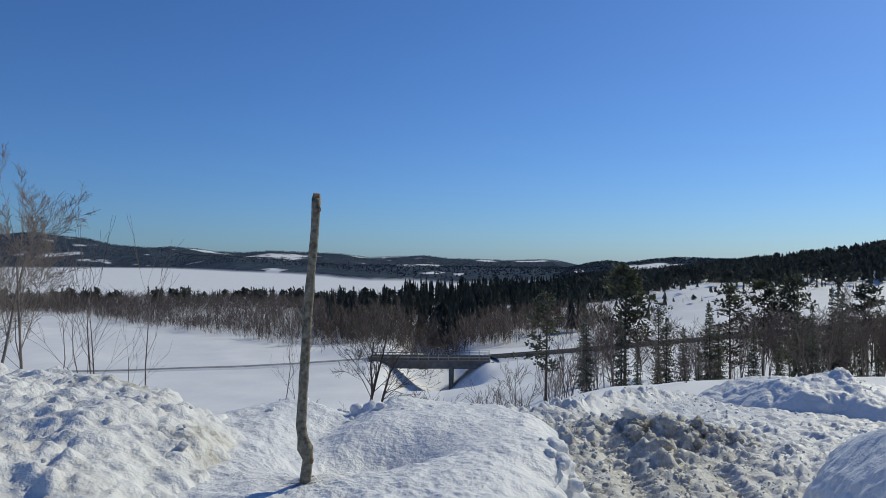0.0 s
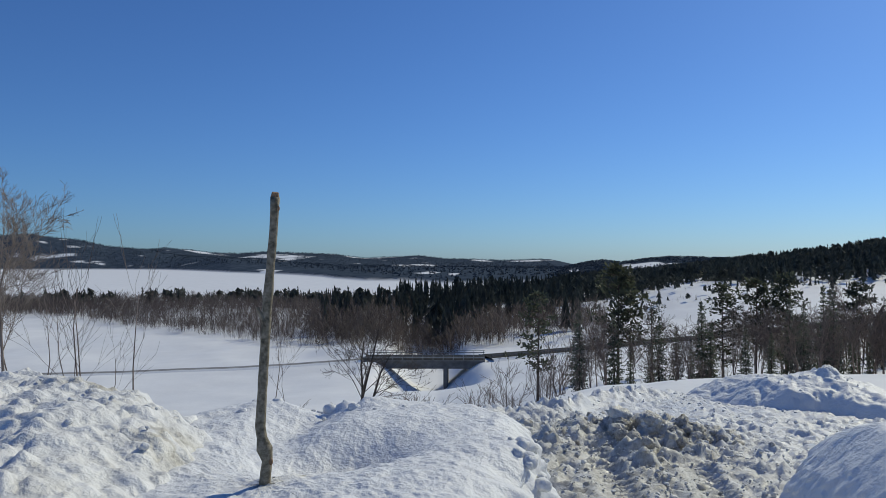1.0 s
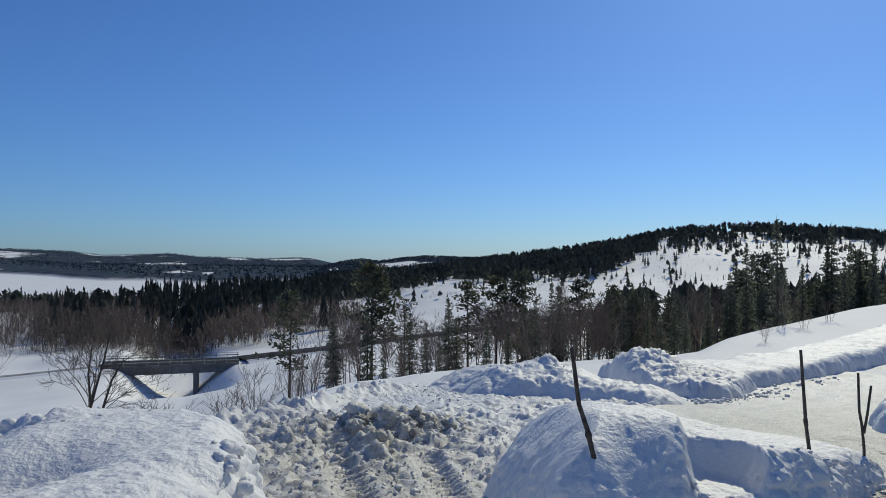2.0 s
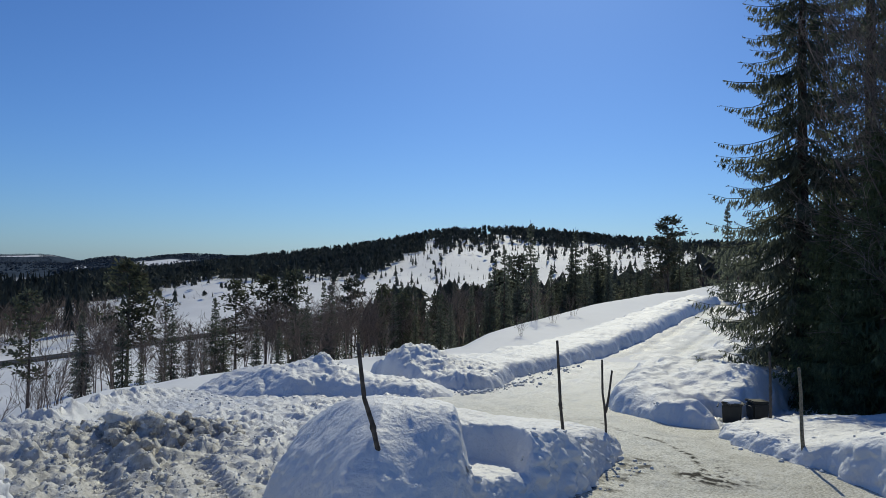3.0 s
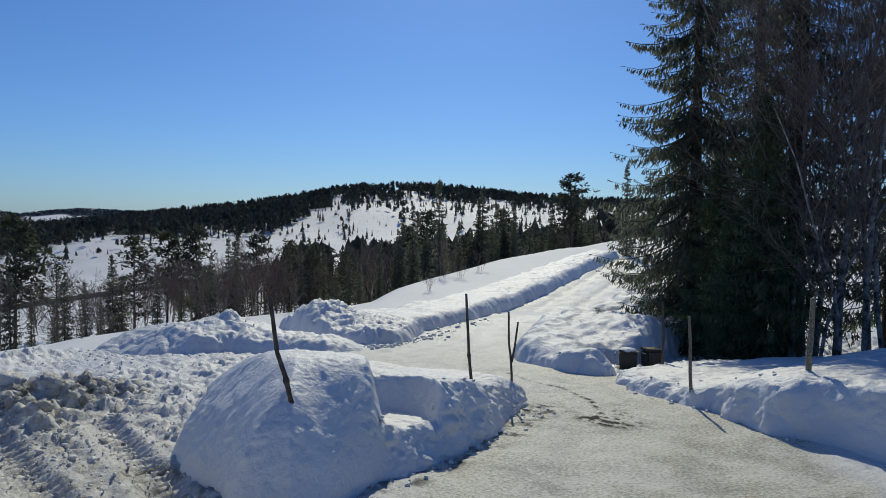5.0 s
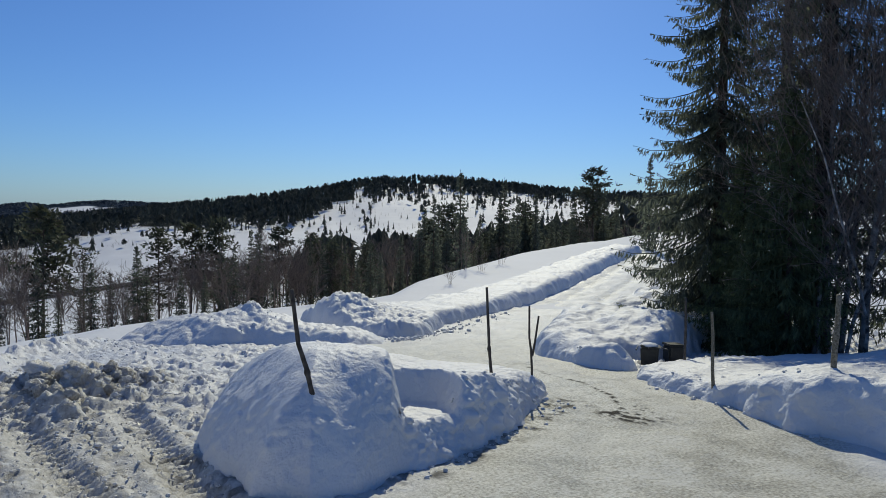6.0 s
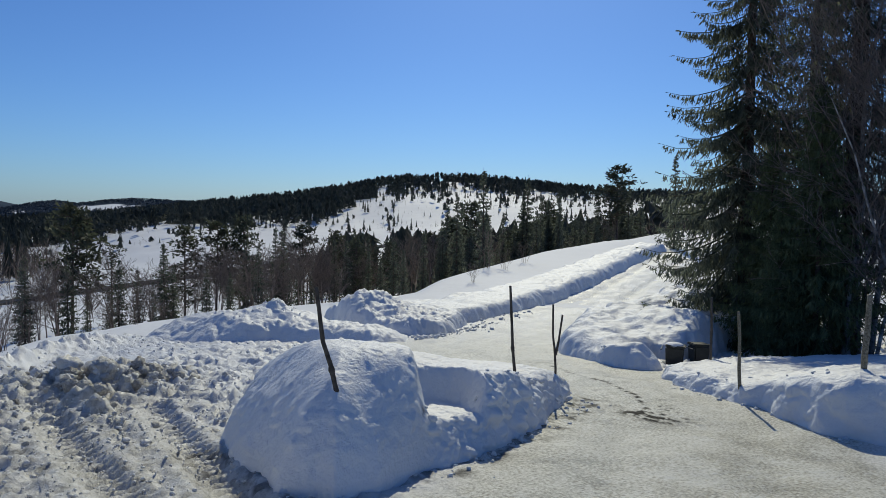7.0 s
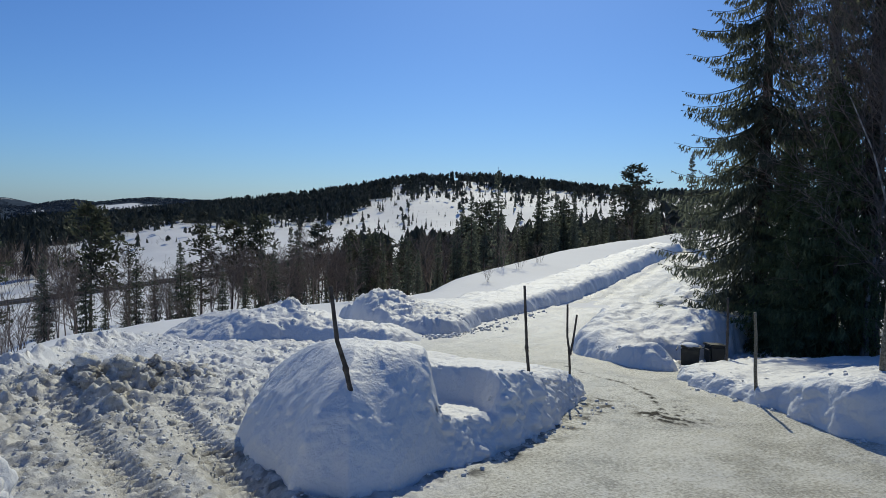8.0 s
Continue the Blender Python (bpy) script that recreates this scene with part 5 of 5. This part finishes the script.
def bare_cloud(name, spots, mat, label, seed, twigs=15):
    """Many far leafless trees in one mesh: a stem and a spray of thin twigs each."""
    r = np.random.RandomState(seed)
    x, y, h, wide = spots
    n = len(x)
    base = np.stack([x, y, ground_z(x, y)], 1)
    top = base + np.stack([r.normal(0, 0.06, n) * h, r.normal(0, 0.06, n) * h, h], 1)
    s = np.concatenate([np.zeros((n, 1)), r.uniform(0.08, 0.95, (n, twigs))], 1)
    a = base[:, None] + (top - base)[:, None] * s[..., None]
    an = r.uniform(0, 6.3, (n, twigs + 1))
    lean = r.uniform(0.4, 1.3, (n, twigs + 1))
    d = np.stack([np.cos(an) * lean, np.sin(an) * lean, np.ones_like(an)], -1)
    d /= np.linalg.norm(d, axis=-1, keepdims=True)
    b = a + d * (wide[:, None] * r.uniform(0.7, 1.5, (n, twigs + 1)) * (1.2 - 0.5 * s))[..., None]
    b[:, 0] = top
    face = r.uniform(0, 6.3, (n, twigs + 1))
    side = np.stack([np.cos(face), np.sin(face), np.zeros_like(face)], -1)
    half = 0.012 * h[:, None] * r.uniform(0.6, 1.4, (n, twigs + 1))
    half[:, 0] = 0.014 * h
    mid = a + (b - a) * 0.35
    verts = np.stack([a, mid + side * half[..., None], b, mid - side * half[..., None]], 2).reshape(-1, 3)
    k = np.arange(n * (twigs + 1))[:, None] * 4
    faces = np.concatenate([k + np.array([0, 1, 2]), k + np.array([0, 2, 3])], 1).reshape(-1, 3)
    return tagged(placed(name, mesh_from(name, verts, faces, False), mat), label, "woodland", kind="stuff")


def scatter(n, az0, az1, near, far, keep, seed, h0, h1, slim):
    """x, y, height and half width of n trees between two distances that change with the bearing."""
    r = np.random.RandomState(seed)
    got = np.zeros((4, 0))
    for _ in range(12):
        a = r.uniform(az0, az1, 2 * n)
        lo, hi = np.interp(a, *near), np.interp(a, *far)
        d = np.sqrt(r.uniform(lo * lo, hi * hi))
        x, y = d * np.sin(np.radians(a)), d * np.cos(np.radians(a))
        h = r.uniform(h0, h1, 2 * n)
        ok = keep(a, d, x, y, r.uniform(0, 1, 2 * n))
        got = np.concatenate([got, np.stack([x, y, h, h * slim * r.uniform(0.8, 1.2, 2 * n)])[:, ok]], 1)
        if got.shape[1] >= n:
            break
    return got[:, :n]


def patchy(x, y, size, seed):
    return fbm2(x, y, size, 3, 0.5, seed)


def tree_line(az):
    """Elevation, in degrees, at which the forest on the hill begins above the open snow."""
    return np.interp(az, [8, 12.8, 14.6, 16.4, 18.3, 20.2, 24.2, 29.2, 31.4, 32.7, 34.4, 36.2, 39.3, 43.7, 45.9, 48.5, 54, 80],
                     [-3.9, -3.1, -2.75, -2.45, -1.92, -1.74, -1.70, -1.75, -1.41, -0.96, 0.1, 0.75, 1.1, 1.15, 1.0, 0.9, 0.6, 0.0])


def above_line(a, d, x, y):
    return np.degrees(np.arctan2(ground_z(x, y) - EYE, d)) - tree_line(a) - 0.22 * patchy(x, y, 30, 2.5)


near_wood = scatter(680, -9, 11, ([-9, 0, 11], [215, 215, 205]), ([-9, 0, 11], [330, 420, 560]),
                    lambda a, d, x, y, r: (patchy(x, y, 22, 1.0) > -0.15) & ((a > -3) | (r < 0.25)), 71, 6, 13.5, 0.135)
conifer_cloud("forest", near_wood, FAR_NEEDLES, "dark spruce forest beyond the bridge and road", 72, 8, 6, 0.08)
hill_wood = scatter(9500, 6, 80, ([6, 80], [250, 250]), ([6, 20, 80], [640, 680, 700]),
                    lambda a, d, x, y, r: (above_line(a, d, x, y) > 0) & (patchy(x, y, 26, 2.0) > np.where(a > 33, -0.25, -0.6)), 73, 4.5, 9.5, 0.2)
conifer_cloud("forest", hill_wood, FAR_NEEDLES, "dark conifer forest covering the hill", 74, 5, 4)
glade_wood = scatter(420, 12, 57, ([12, 30, 57], [230, 300, 300]), ([12, 30, 57], [330, 480, 560]),
                     lambda a, d, x, y, r: (above_line(a, d, x, y) < 0) & ((patchy(x, y, 18, 3.3) > 0.12) | (above_line(a, d, x, y) > -0.35) | (r < 0.10)), 85, 1.5, 6.5, 0.19)
conifer_cloud("forest", glade_wood, FAR_NEEDLES, "scattered small conifers on the open snow", 86, 5, 5)
glade_scrub = scatter(900, 10, 57, ([10, 30, 57], [240, 300, 300]), ([10, 30, 57], [335, 500, 580]),
                      lambda a, d, x, y, r: (above_line(a, d, x, y) < 0.1) & ((patchy(x, y, 14, 6.3) > 0.25) | (above_line(a, d, x, y) > -0.2) | ((a > 34) & (r < 0.35))), 87, 0.8, 2.6, 0.5)
bare_cloud("thicket", glade_scrub, FAR_TWIG, "low leafless scrub poking through the open snow", 84, 7)
edge_wood = scatter(420, 31, 62, ([31, 42, 50, 62], [110, 80, 105, 120]), ([31, 62], [200, 240]),
                    lambda a, d, x, y, r: (patchy(x, y, 22, 3.0) > -0.4) & ((a > 37) | (r < 0.4)), 75, 4, 10, 0.22)
conifer_cloud("forest", edge_wood, FAR_NEEDLES, "mixed dark conifers in the valley below the road", 76)
birch_wood = scatter(7000, -38, -2, ([-38, -29, -20, -12, -2], [380, 345, 245, 192, 190]), ([-38, -2], [470, 380]),
                     lambda a, d, x, y, r: patchy(x, y, 30, 4.0) > -0.7, 77, 3.0, 6.5, 0.42)
birch_fringe = scatter(2600, -38, -2, ([-38, -29, -20, -12, -2], [376, 341, 241, 188, 186]), ([-38, -29, -20, -12, -2], [425, 390, 290, 240, 235]),
                       lambda a, d, x, y, r: patchy(x, y, 30, 4.0) > -0.6, 99, 1.2, 2.8, 0.5)
bare_cloud("thicket", birch_fringe, FAR_TWIG, "low brown undergrowth at the edge of the birch wood", 100, 9)
shore_pines = scatter(260, -38, -2, ([-38, -2], [430, 330]), ([-38, -2], [490, 400]), lambda a, d, x, y, r: patchy(x, y, 26, 7.0) > -0.1, 91, 5.5, 9.0, 0.26)
conifer_cloud("forest", shore_pines, FAR_NEEDLES, "dark conifers along the lake shore", 92)
bank_wood = scatter(1100, -10, 13, ([-10, -1, 0.5, 13], [197, 197, 182, 184]), ([-10, 13], [245, 250]), lambda a, d, x, y, r: (y > 168) & (patchy(x, y, 16, 8.0) > -0.3), 93, 4, 8.0, 0.34)
bare_cloud("thicket", bank_wood, FAR_TWIG, "leafless brown thicket at the foot of the spruces", 94)
bare_cloud("birch_wood", birch_wood, FAR_TWIG, "leafless brown birch wood along the frozen lake", 78, 12)
shrub_wood = scatter(520, -8, 13, ([-8, 40], [172, 185]), ([-8, 9, 40], [230, 230, 225]),
                     lambda a, d, x, y, r: (a < 13) & (patchy(x, y, 20, 5.0) > -0.2) & ~((-34 < x) & (x < 90) & (140 < y) & (y < np.where(x < -2, 196, 182))), 79, 3, 4.5, 0.36)
bare_cloud("thicket", shrub_wood, FAR_TWIG, "leafless thicket along the road and river", 80)
slope_wood = scatter(420, 9, 60, ([9, 20, 43, 60], [70, 68, 75, 105]), ([9, 60], [130, 150]),
                     lambda a, d, x, y, r: (patchy(x, y, 14, 5.5) > -0.1) & ((a > 23) | (r < 0.10)), 87, 3.5, 6.5, 0.34)
bare_cloud("thicket", slope_wood, FAR_TWIG, "leafless brown thicket among the conifers", 88)
spoil_scrub = scatter(170, -9.5, 0.5, ([-9.5, 0.5], [166, 166]), ([-9.5, 0.5], [182, 182]), lambda a, d, x, y, r: r < 2, 97, 0.9, 1.8, 0.5)
bare_cloud("thicket", spoil_scrub, FAR_TWIG, "low brown scrub on the mound of spoil", 98, 9)


# woods on the hills beyond the lake, with haze blue in their colour
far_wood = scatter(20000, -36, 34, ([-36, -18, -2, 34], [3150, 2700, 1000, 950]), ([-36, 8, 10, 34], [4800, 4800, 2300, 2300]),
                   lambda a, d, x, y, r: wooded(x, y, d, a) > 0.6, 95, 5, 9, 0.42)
conifer_cloud("forest", far_wood, HAZY_NEEDLES, "dark forest tinted with haze on the hills beyond the frozen lake", 96, 2, 3)


# ---- snow poles: cut tree stems stuck in the banks ----
STICK = plain("pole_bark", [(0.32, (0.09, 0.075, 0.048)), (0.48, (0.20, 0.17, 0.115)), (0.66, (0.32, 0.275, 0.20))], 34.0, 0.7, 40.0, 0.010)
DARK_STICK = plain("dark_pole_bark", [(0.3, (0.035, 0.028, 0.024)), (0.7, (0.13, 0.11, 0.09))], 10.0, 0.85, 30.0, 0.006)
CUT = plain("cut_wood", [(0.3, (0.16, 0.085, 0.045)), (0.7, (0.36, 0.24, 0.14))], 25.0, 0.8)


def pole(base, tip, r, bends, mat, label, knots=(), seed=0, cut=True):
    """A crooked stem from base to tip with sideways bends (share of length, dx, dy) and knots (share, size)."""
    rnd = random.Random(seed)
    b, t = Vector(base), Vector(tip)
    ob = thing("snow_pole", *base, label, "snow pole", "snow poles")
    rings = []
    n = 26
    shares = [0.0] + [s for s, _, _ in bends] + [1.0]
    dxs = [0.0] + [dx for _, dx, _ in bends] + [0.0]
    dys = [0.0] + [dy for _, _, dy in bends] + [0.0]
    for k in range(n + 1):
        u = k / n
        p = b.lerp(t, u) - b + Vector((np.interp(u, shares, dxs), np.interp(u, shares, dys), 0))
        rr = r * (1.08 - 0.25 * u) * (1 + 0.05 * rnd.uniform(-1, 1))
        for s, size in knots:
            rr += size * math.exp(-((u - s) / 0.018) ** 2)
        rings.append((p, rr))
    rings.insert(0, (rings[0][0] - Vector((0, 0, 0.35)), r))
    v, f = tube_mesh(rings, 10, True, 0.05, rnd)
    me = bpy.data.meshes.new("stem")
    me.from_pydata([tuple(p) for p in v], [], [q if q[2] != q[3] else q[:3] for q in f])
    me.polygons.foreach_set("use_smooth", np.full(len(me.polygons), True))
    placed("stem", me, mat, ob)
    if cut:
        bm = bmesh.new()
        bmesh.ops.create_cone(bm, cap_ends=True, segments=9, radius1=r * 0.92, radius2=r * 0.7, depth=0.035,
                              matrix=Matrix.Translation(rings[-1][0]) @ pose(0, 0, 0.012, 14, 10, 0))
        part("cut_end", bm, CUT, ob, "fresh reddish cut end")
    for s, size in knots:
        k = 1 + int(s * n)
        bm = bmesh.new()
        bmesh.ops.create_icosphere(bm, subdivisions=2, radius=size * 0.9, matrix=Matrix.Translation(rings[k][0] + Vector((r * 0.85, -r * 0.5, 0))) @ Matrix.Diagonal((0.8, 0.8, 1.5, 1)))
        part("knot", bm, CUT, ob, "torn branch stub")
    return ob


tall_pole = pole((-0.822, 4.32, 1.62), (-0.756, 4.335, 3.37), 0.030, [(0.12, 0.014, 0), (0.22, -0.035, 0), (0.62, -0.022, 0), (0.9, 0.0, 0)], STICK,
     "tall crooked cut tree stem with reddish knots stuck in snow", [(0.15, 0.018), (0.985, 0.012)], 1)
stub = Heap()
stub.stem(Vector((0.02, 0.0, 1.0)), Vector((-0.035, -0.01, 1.10)), 0.022, 0.010, 8)
placed("branch_stub", stub.mesh("branch_stub", True), STICK, tall_pole)
pole((4.185, 6.06, 1.06), (4.012, 6.18, 2.12), 0.023, [(0.12, -0.005, 0), (0.28, -0.01, 0), (0.5, -0.045, 0)], DARK_STICK, "leaning dark cut stem stuck in the snow bank", [(0.24, 0.014)], 2, False)
pole((8.45, 7.69, 0.36), (8.38, 7.76, 1.73), 0.023, [(0.3, -0.02, 0), (0.6, -0.01, 0)], DARK_STICK, "upright dark cut stem stuck in the snow bank", [(0.30, 0.012)], 3, False)
fork = pole((9.80, 8.02, 0.22), (9.755, 8.07, 1.305), 0.020, [(0.3, -0.005, 0), (0.5, -0.035, 0)], DARK_STICK, "forked dark stem stuck in the snow bank", [], 4, False)
prong = Heap()
prong.stem(Vector((0.0, 0.0, 0.22)), Vector((0.035, -0.03, 0.5)), 0.020, 0.018, 8)
prong.stem(Vector((0.035, -0.03, 0.5)), Vector((0.075, -0.06, 0.91)), 0.018, 0.016, 8)
placed("side_stem", prong.mesh("side_stem", True), DARK_STICK, fork)
pole((11.94, 5.835, -0.114), (11.907, 5.90, 1.265), 0.028, [(0.3, -0.02, 0), (0.7, 0.02, 0)], STICK, "thin grey cut stem at the edge of the drive", [], 5, False)
pole((15.68, 8.43, -0.60), (15.672, 8.45, 0.98), 0.030, [(0.5, 0.03, 0)], DARK_STICK, "thin dark stem beside the wheelie bins", [], 7, False)
pole((11.74, 3.91, 0.55), (11.75, 3.88, 1.77), 0.042, [(0.3, -0.015, 0), (0.6, 0.015, 0)], STICK, "pale grey cut stem stuck in the clean bank", [(0.5, 0.008)], 6, False)


# ---- wheelie bins ----
BIN = plain("bin_plastic", [(0.3, (0.012, 0.014, 0.014)), (0.7, (0.028, 0.032, 0.03))], 6.0, 0.45, 60.0, 0.002)


def wheelie_bin(x, y, z, turn, label, cap=True):
    ob = thing("wheelie_bin", x, y, z, label, "wheelie bin", "wheelie bins in the snow", turn)
    bm = bmesh.new()
    box_bm(bm, 0.34, 0.42, 0.98, pose(0, 0, 0.49), 0.03)
    for v in bm.verts:
        k = 0.78 + 0.22 * min(1, v.co.z / 0.95)
        v.co.x *= k
        v.co.y *= k
    part("body", bm, BIN, ob)
    bm = bmesh.new()
    box_bm(bm, 0.39, 0.47, 0.05, pose(0, -0.01, 1.005, 4), 0.02)
    lid = part("lid", bm, BIN, ob)
    bm = bmesh.new()
    bmesh.ops.create_cone(bm, cap_ends=True, segments=10, radius1=0.016, radius2=0.016, depth=0.46, matrix=pose(0, 0.3, 0.93, 0, 90, 0))
    part("handle", bm, BIN, ob)
    for sx in (-0.2, 0.2):
        bm = bmesh.new()
        bmesh.ops.create_cone(bm, cap_ends=True, segments=16, radius1=0.1, radius2=0.1, depth=0.05, matrix=pose(sx, 0.22, 0.1, 0, 90, 0))
        wheel = part("wheel", bm, BIN, ob)
        bm = bmesh.new()
        bmesh.ops.create_cone(bm, cap_ends=True, segments=12, radius1=0.045, radius2=0.04, depth=0.07, matrix=pose(sx, 0.22, 0.1, 0, 90, 0))
        part("hub", bm, BIN, wheel)
    if cap:
        bm = bmesh.new()
        bmesh.ops.create_uvsphere(bm, u_segments=16, v_segments=8, radius=0.5, matrix=pose(0.0, 0.02, 1.02) @ Matrix.Diagonal((0.38, 0.44, 0.14, 1)))
        part("snow_cap", bm, SNOW, lid, "cap of snow on the lid")
    return ob


wheelie_bin(15.72, 9.36, -1.28, 28, "dark grey wheelie bin half buried with snow on its lid")
wheelie_bin(16.66, 9.28, -1.34, 62, "dark grey wheelie bin half buried in a snow bank", False)

# ---- road bridge over the frozen river ----
CONCRETE = plain("concrete", [(0.3, (0.10, 0.10, 0.097)), (0.7, (0.20, 0.195, 0.185))], 0.8, 0.85, 6.0, 0.02)
ASPHALT = plain("asphalt", [(0.3, (0.030, 0.031, 0.033)), (0.7, (0.060, 0.060, 0.060))], 1.2, 0.95, 30.0, 0.01, spec=0.05)
PACKED = plain("packed_snow", [(0.3, (0.17, 0.16, 0.145)), (0.7, (0.36, 0.35, 0.33))], 0.6, 0.7, 4.0, 0.05)
STEEL = plain("galvanised_steel", [(0.3, (0.22, 0.23, 0.24)), (0.7, (0.36, 0.37, 0.38))], 2.0, 0.5, metal=0.7)

BRIDGE = thing("road_bridge", -2.7, 147.0, 0.0, "grey concrete road bridge with steel railings over a frozen river", "bridge", "", -3)
DECK = EYE - 19.6
bm = bmesh.new()
box_bm(bm, 24.4, 7.5, 0.45, pose(0, 0, DECK - 0.25), 0.04)
part("deck", bm, CONCRETE, BRIDGE)
for dy in (-3.0, 0, 3.0):
    bm = bmesh.new()
    box_bm(bm, 24, 0.7, 1.3, pose(0, dy, DECK - 1.1), 0.04)
    part("girder", bm, CONCRETE, BRIDGE)
for dx in (-8.6, 4.4):
    bm = bmesh.new()
    box_bm(bm, 0.8, 6.6, 6.5, pose(dx, 0, DECK - 4.9), 0.05)
    part("pier", bm, CONCRETE, BRIDGE)
for dx in (-12.4, 12.4):
    bm = bmesh.new()
    box_bm(bm, 1.2, 7.5, 5.0, pose(dx, 0, DECK - 2.9), 0.05)
    part("abutment", bm, CONCRETE, BRIDGE)
bm = bmesh.new()
box_bm(bm, 24.4, 6.6, 0.06, pose(0, 0, DECK + 0.03))
part("carriageway", bm, ASPHALT, BRIDGE)
for dy in (-3.6, 3.6):
    for zz in (0.55, 1.0):
        bm = bmesh.new()
        box_bm(bm, 24.4, 0.08, 0.16 if zz < 0.6 else 0.08, pose(0, dy, DECK + zz), 0.01)
        part("rail", bm, STEEL, BRIDGE)
    for k in range(13):
        bm = bmesh.new()
        box_bm(bm, 0.1, 0.1, 1.0, pose(-12 + 2 * k, dy, DECK + 0.5), 0.01)
        part("post", bm, STEEL, BRIDGE)


def road_strip(name, line, width, mat, label, lift=0.15, kind="structure", low=False):
    """A road along a line of (x, y, z)."""
    pts = np.array(line, float)
    u = np.linspace(0, len(pts) - 1, 24 * (len(pts) - 1))
    c = np.stack([np.interp(u, range(len(pts)), pts[:, k]) for k in range(3)], 1)
    t = np.gradient(c, axis=0)
    nrm = np.stack([-t[:, 1], t[:, 0]], 1) / np.hypot(t[:, 0], t[:, 1])[:, None]
    offs = [(-width / 2 - 5, -4.0), (-width / 2 - 1.5, -0.1), (-width / 2, 0.0), (width / 2, 0.0), (width / 2 + 1.5, -0.1), (width / 2 + 5, -4.0)]
    if low:
        offs = [(-width / 2 - 1.6, -0.5), (-width / 2 - 0.5, 0.03), (-width / 2, 0.0), (width / 2, 0.0), (width / 2 + 0.5, 0.03), (width / 2 + 1.6, -0.5)]
    verts = []
    for o, dz in offs:
        verts.append(np.stack([c[:, 0] + nrm[:, 0] * o, c[:, 1] + nrm[:, 1] * o, c[:, 2] + dz + lift], 1))
    vv = np.stack(verts, 0).reshape(-1, 3)
    f = grid_faces(len(offs), len(c))
    me = mesh_from(name, vv, f)
    ob = new(name, me)
    me.materials.append(SNOW)
    me.materials.append(mat)
    idx = np.zeros(len(f), np.int32)
    idx[2 * (len(c) - 1):3 * (len(c) - 1)] = 1
    me.polygons.foreach_set("material_index", idx)
    return tagged(ob, label, "road", kind=kind)


ROAD_LINE = list(zip(ROAD_X, ROAD_Y, ROAD_Z))


def guard_rail(line, off, label):
    """A steel guard rail on posts along one side of the road."""
    ob = thing("guard_rail", *line[0], label, "guard rail")
    origin = Vector(line[0])
    pts = np.array(line, float)
    u = np.linspace(0, len(pts) - 1, 12 * (len(pts) - 1))
    c = np.stack([np.interp(u, range(len(pts)), pts[:, k]) for k in range(3)], 1)
    t = np.gradient(c, axis=0)
    nrm = np.stack([-t[:, 1], t[:, 0]], 1) / np.hypot(t[:, 0], t[:, 1])[:, None]
    c[:, :2] += nrm * off
    rail = Heap()
    for a, b in zip(c, c[1:]):
        a, b = Vector(a) - origin, Vector(b) - origin
        rail.stem(a + UP * 0.62, b + UP * 0.62, 0.15, 0.15, 6)
    placed("rail", rail.mesh("rail"), SHADED_STEEL, ob)
    for a in c[::1]:
        bm = bmesh.new()
        box_bm(bm, 0.14, 0.14, 0.8, Matrix.Translation(Vector(a) - origin + UP * 0.3))
        part("post", bm, SHADED_STEEL, ob)
    return ob


# dark base colour stands in for the rail's shaded side
SHADED_STEEL = plain("shaded_steel", [(0.3, (0.07, 0.07, 0.075)), (0.7, (0.14, 0.14, 0.145))], 2.0, 0.7, metal=0.0)
guard_rail(ROAD_LINE, -3.6, "dark steel guard rail along the asphalt road")
road_strip("road", ROAD_LINE, 6.5, ASPHALT, "dark bare asphalt road with snow-covered verges", 0.0)
road_strip("road", list(zip(WEST_X, WEST_Y, WEST_Z))[::-1], 2.6, PACKED, "narrow grey ploughed road across the snowfield", 0.0, low=True)
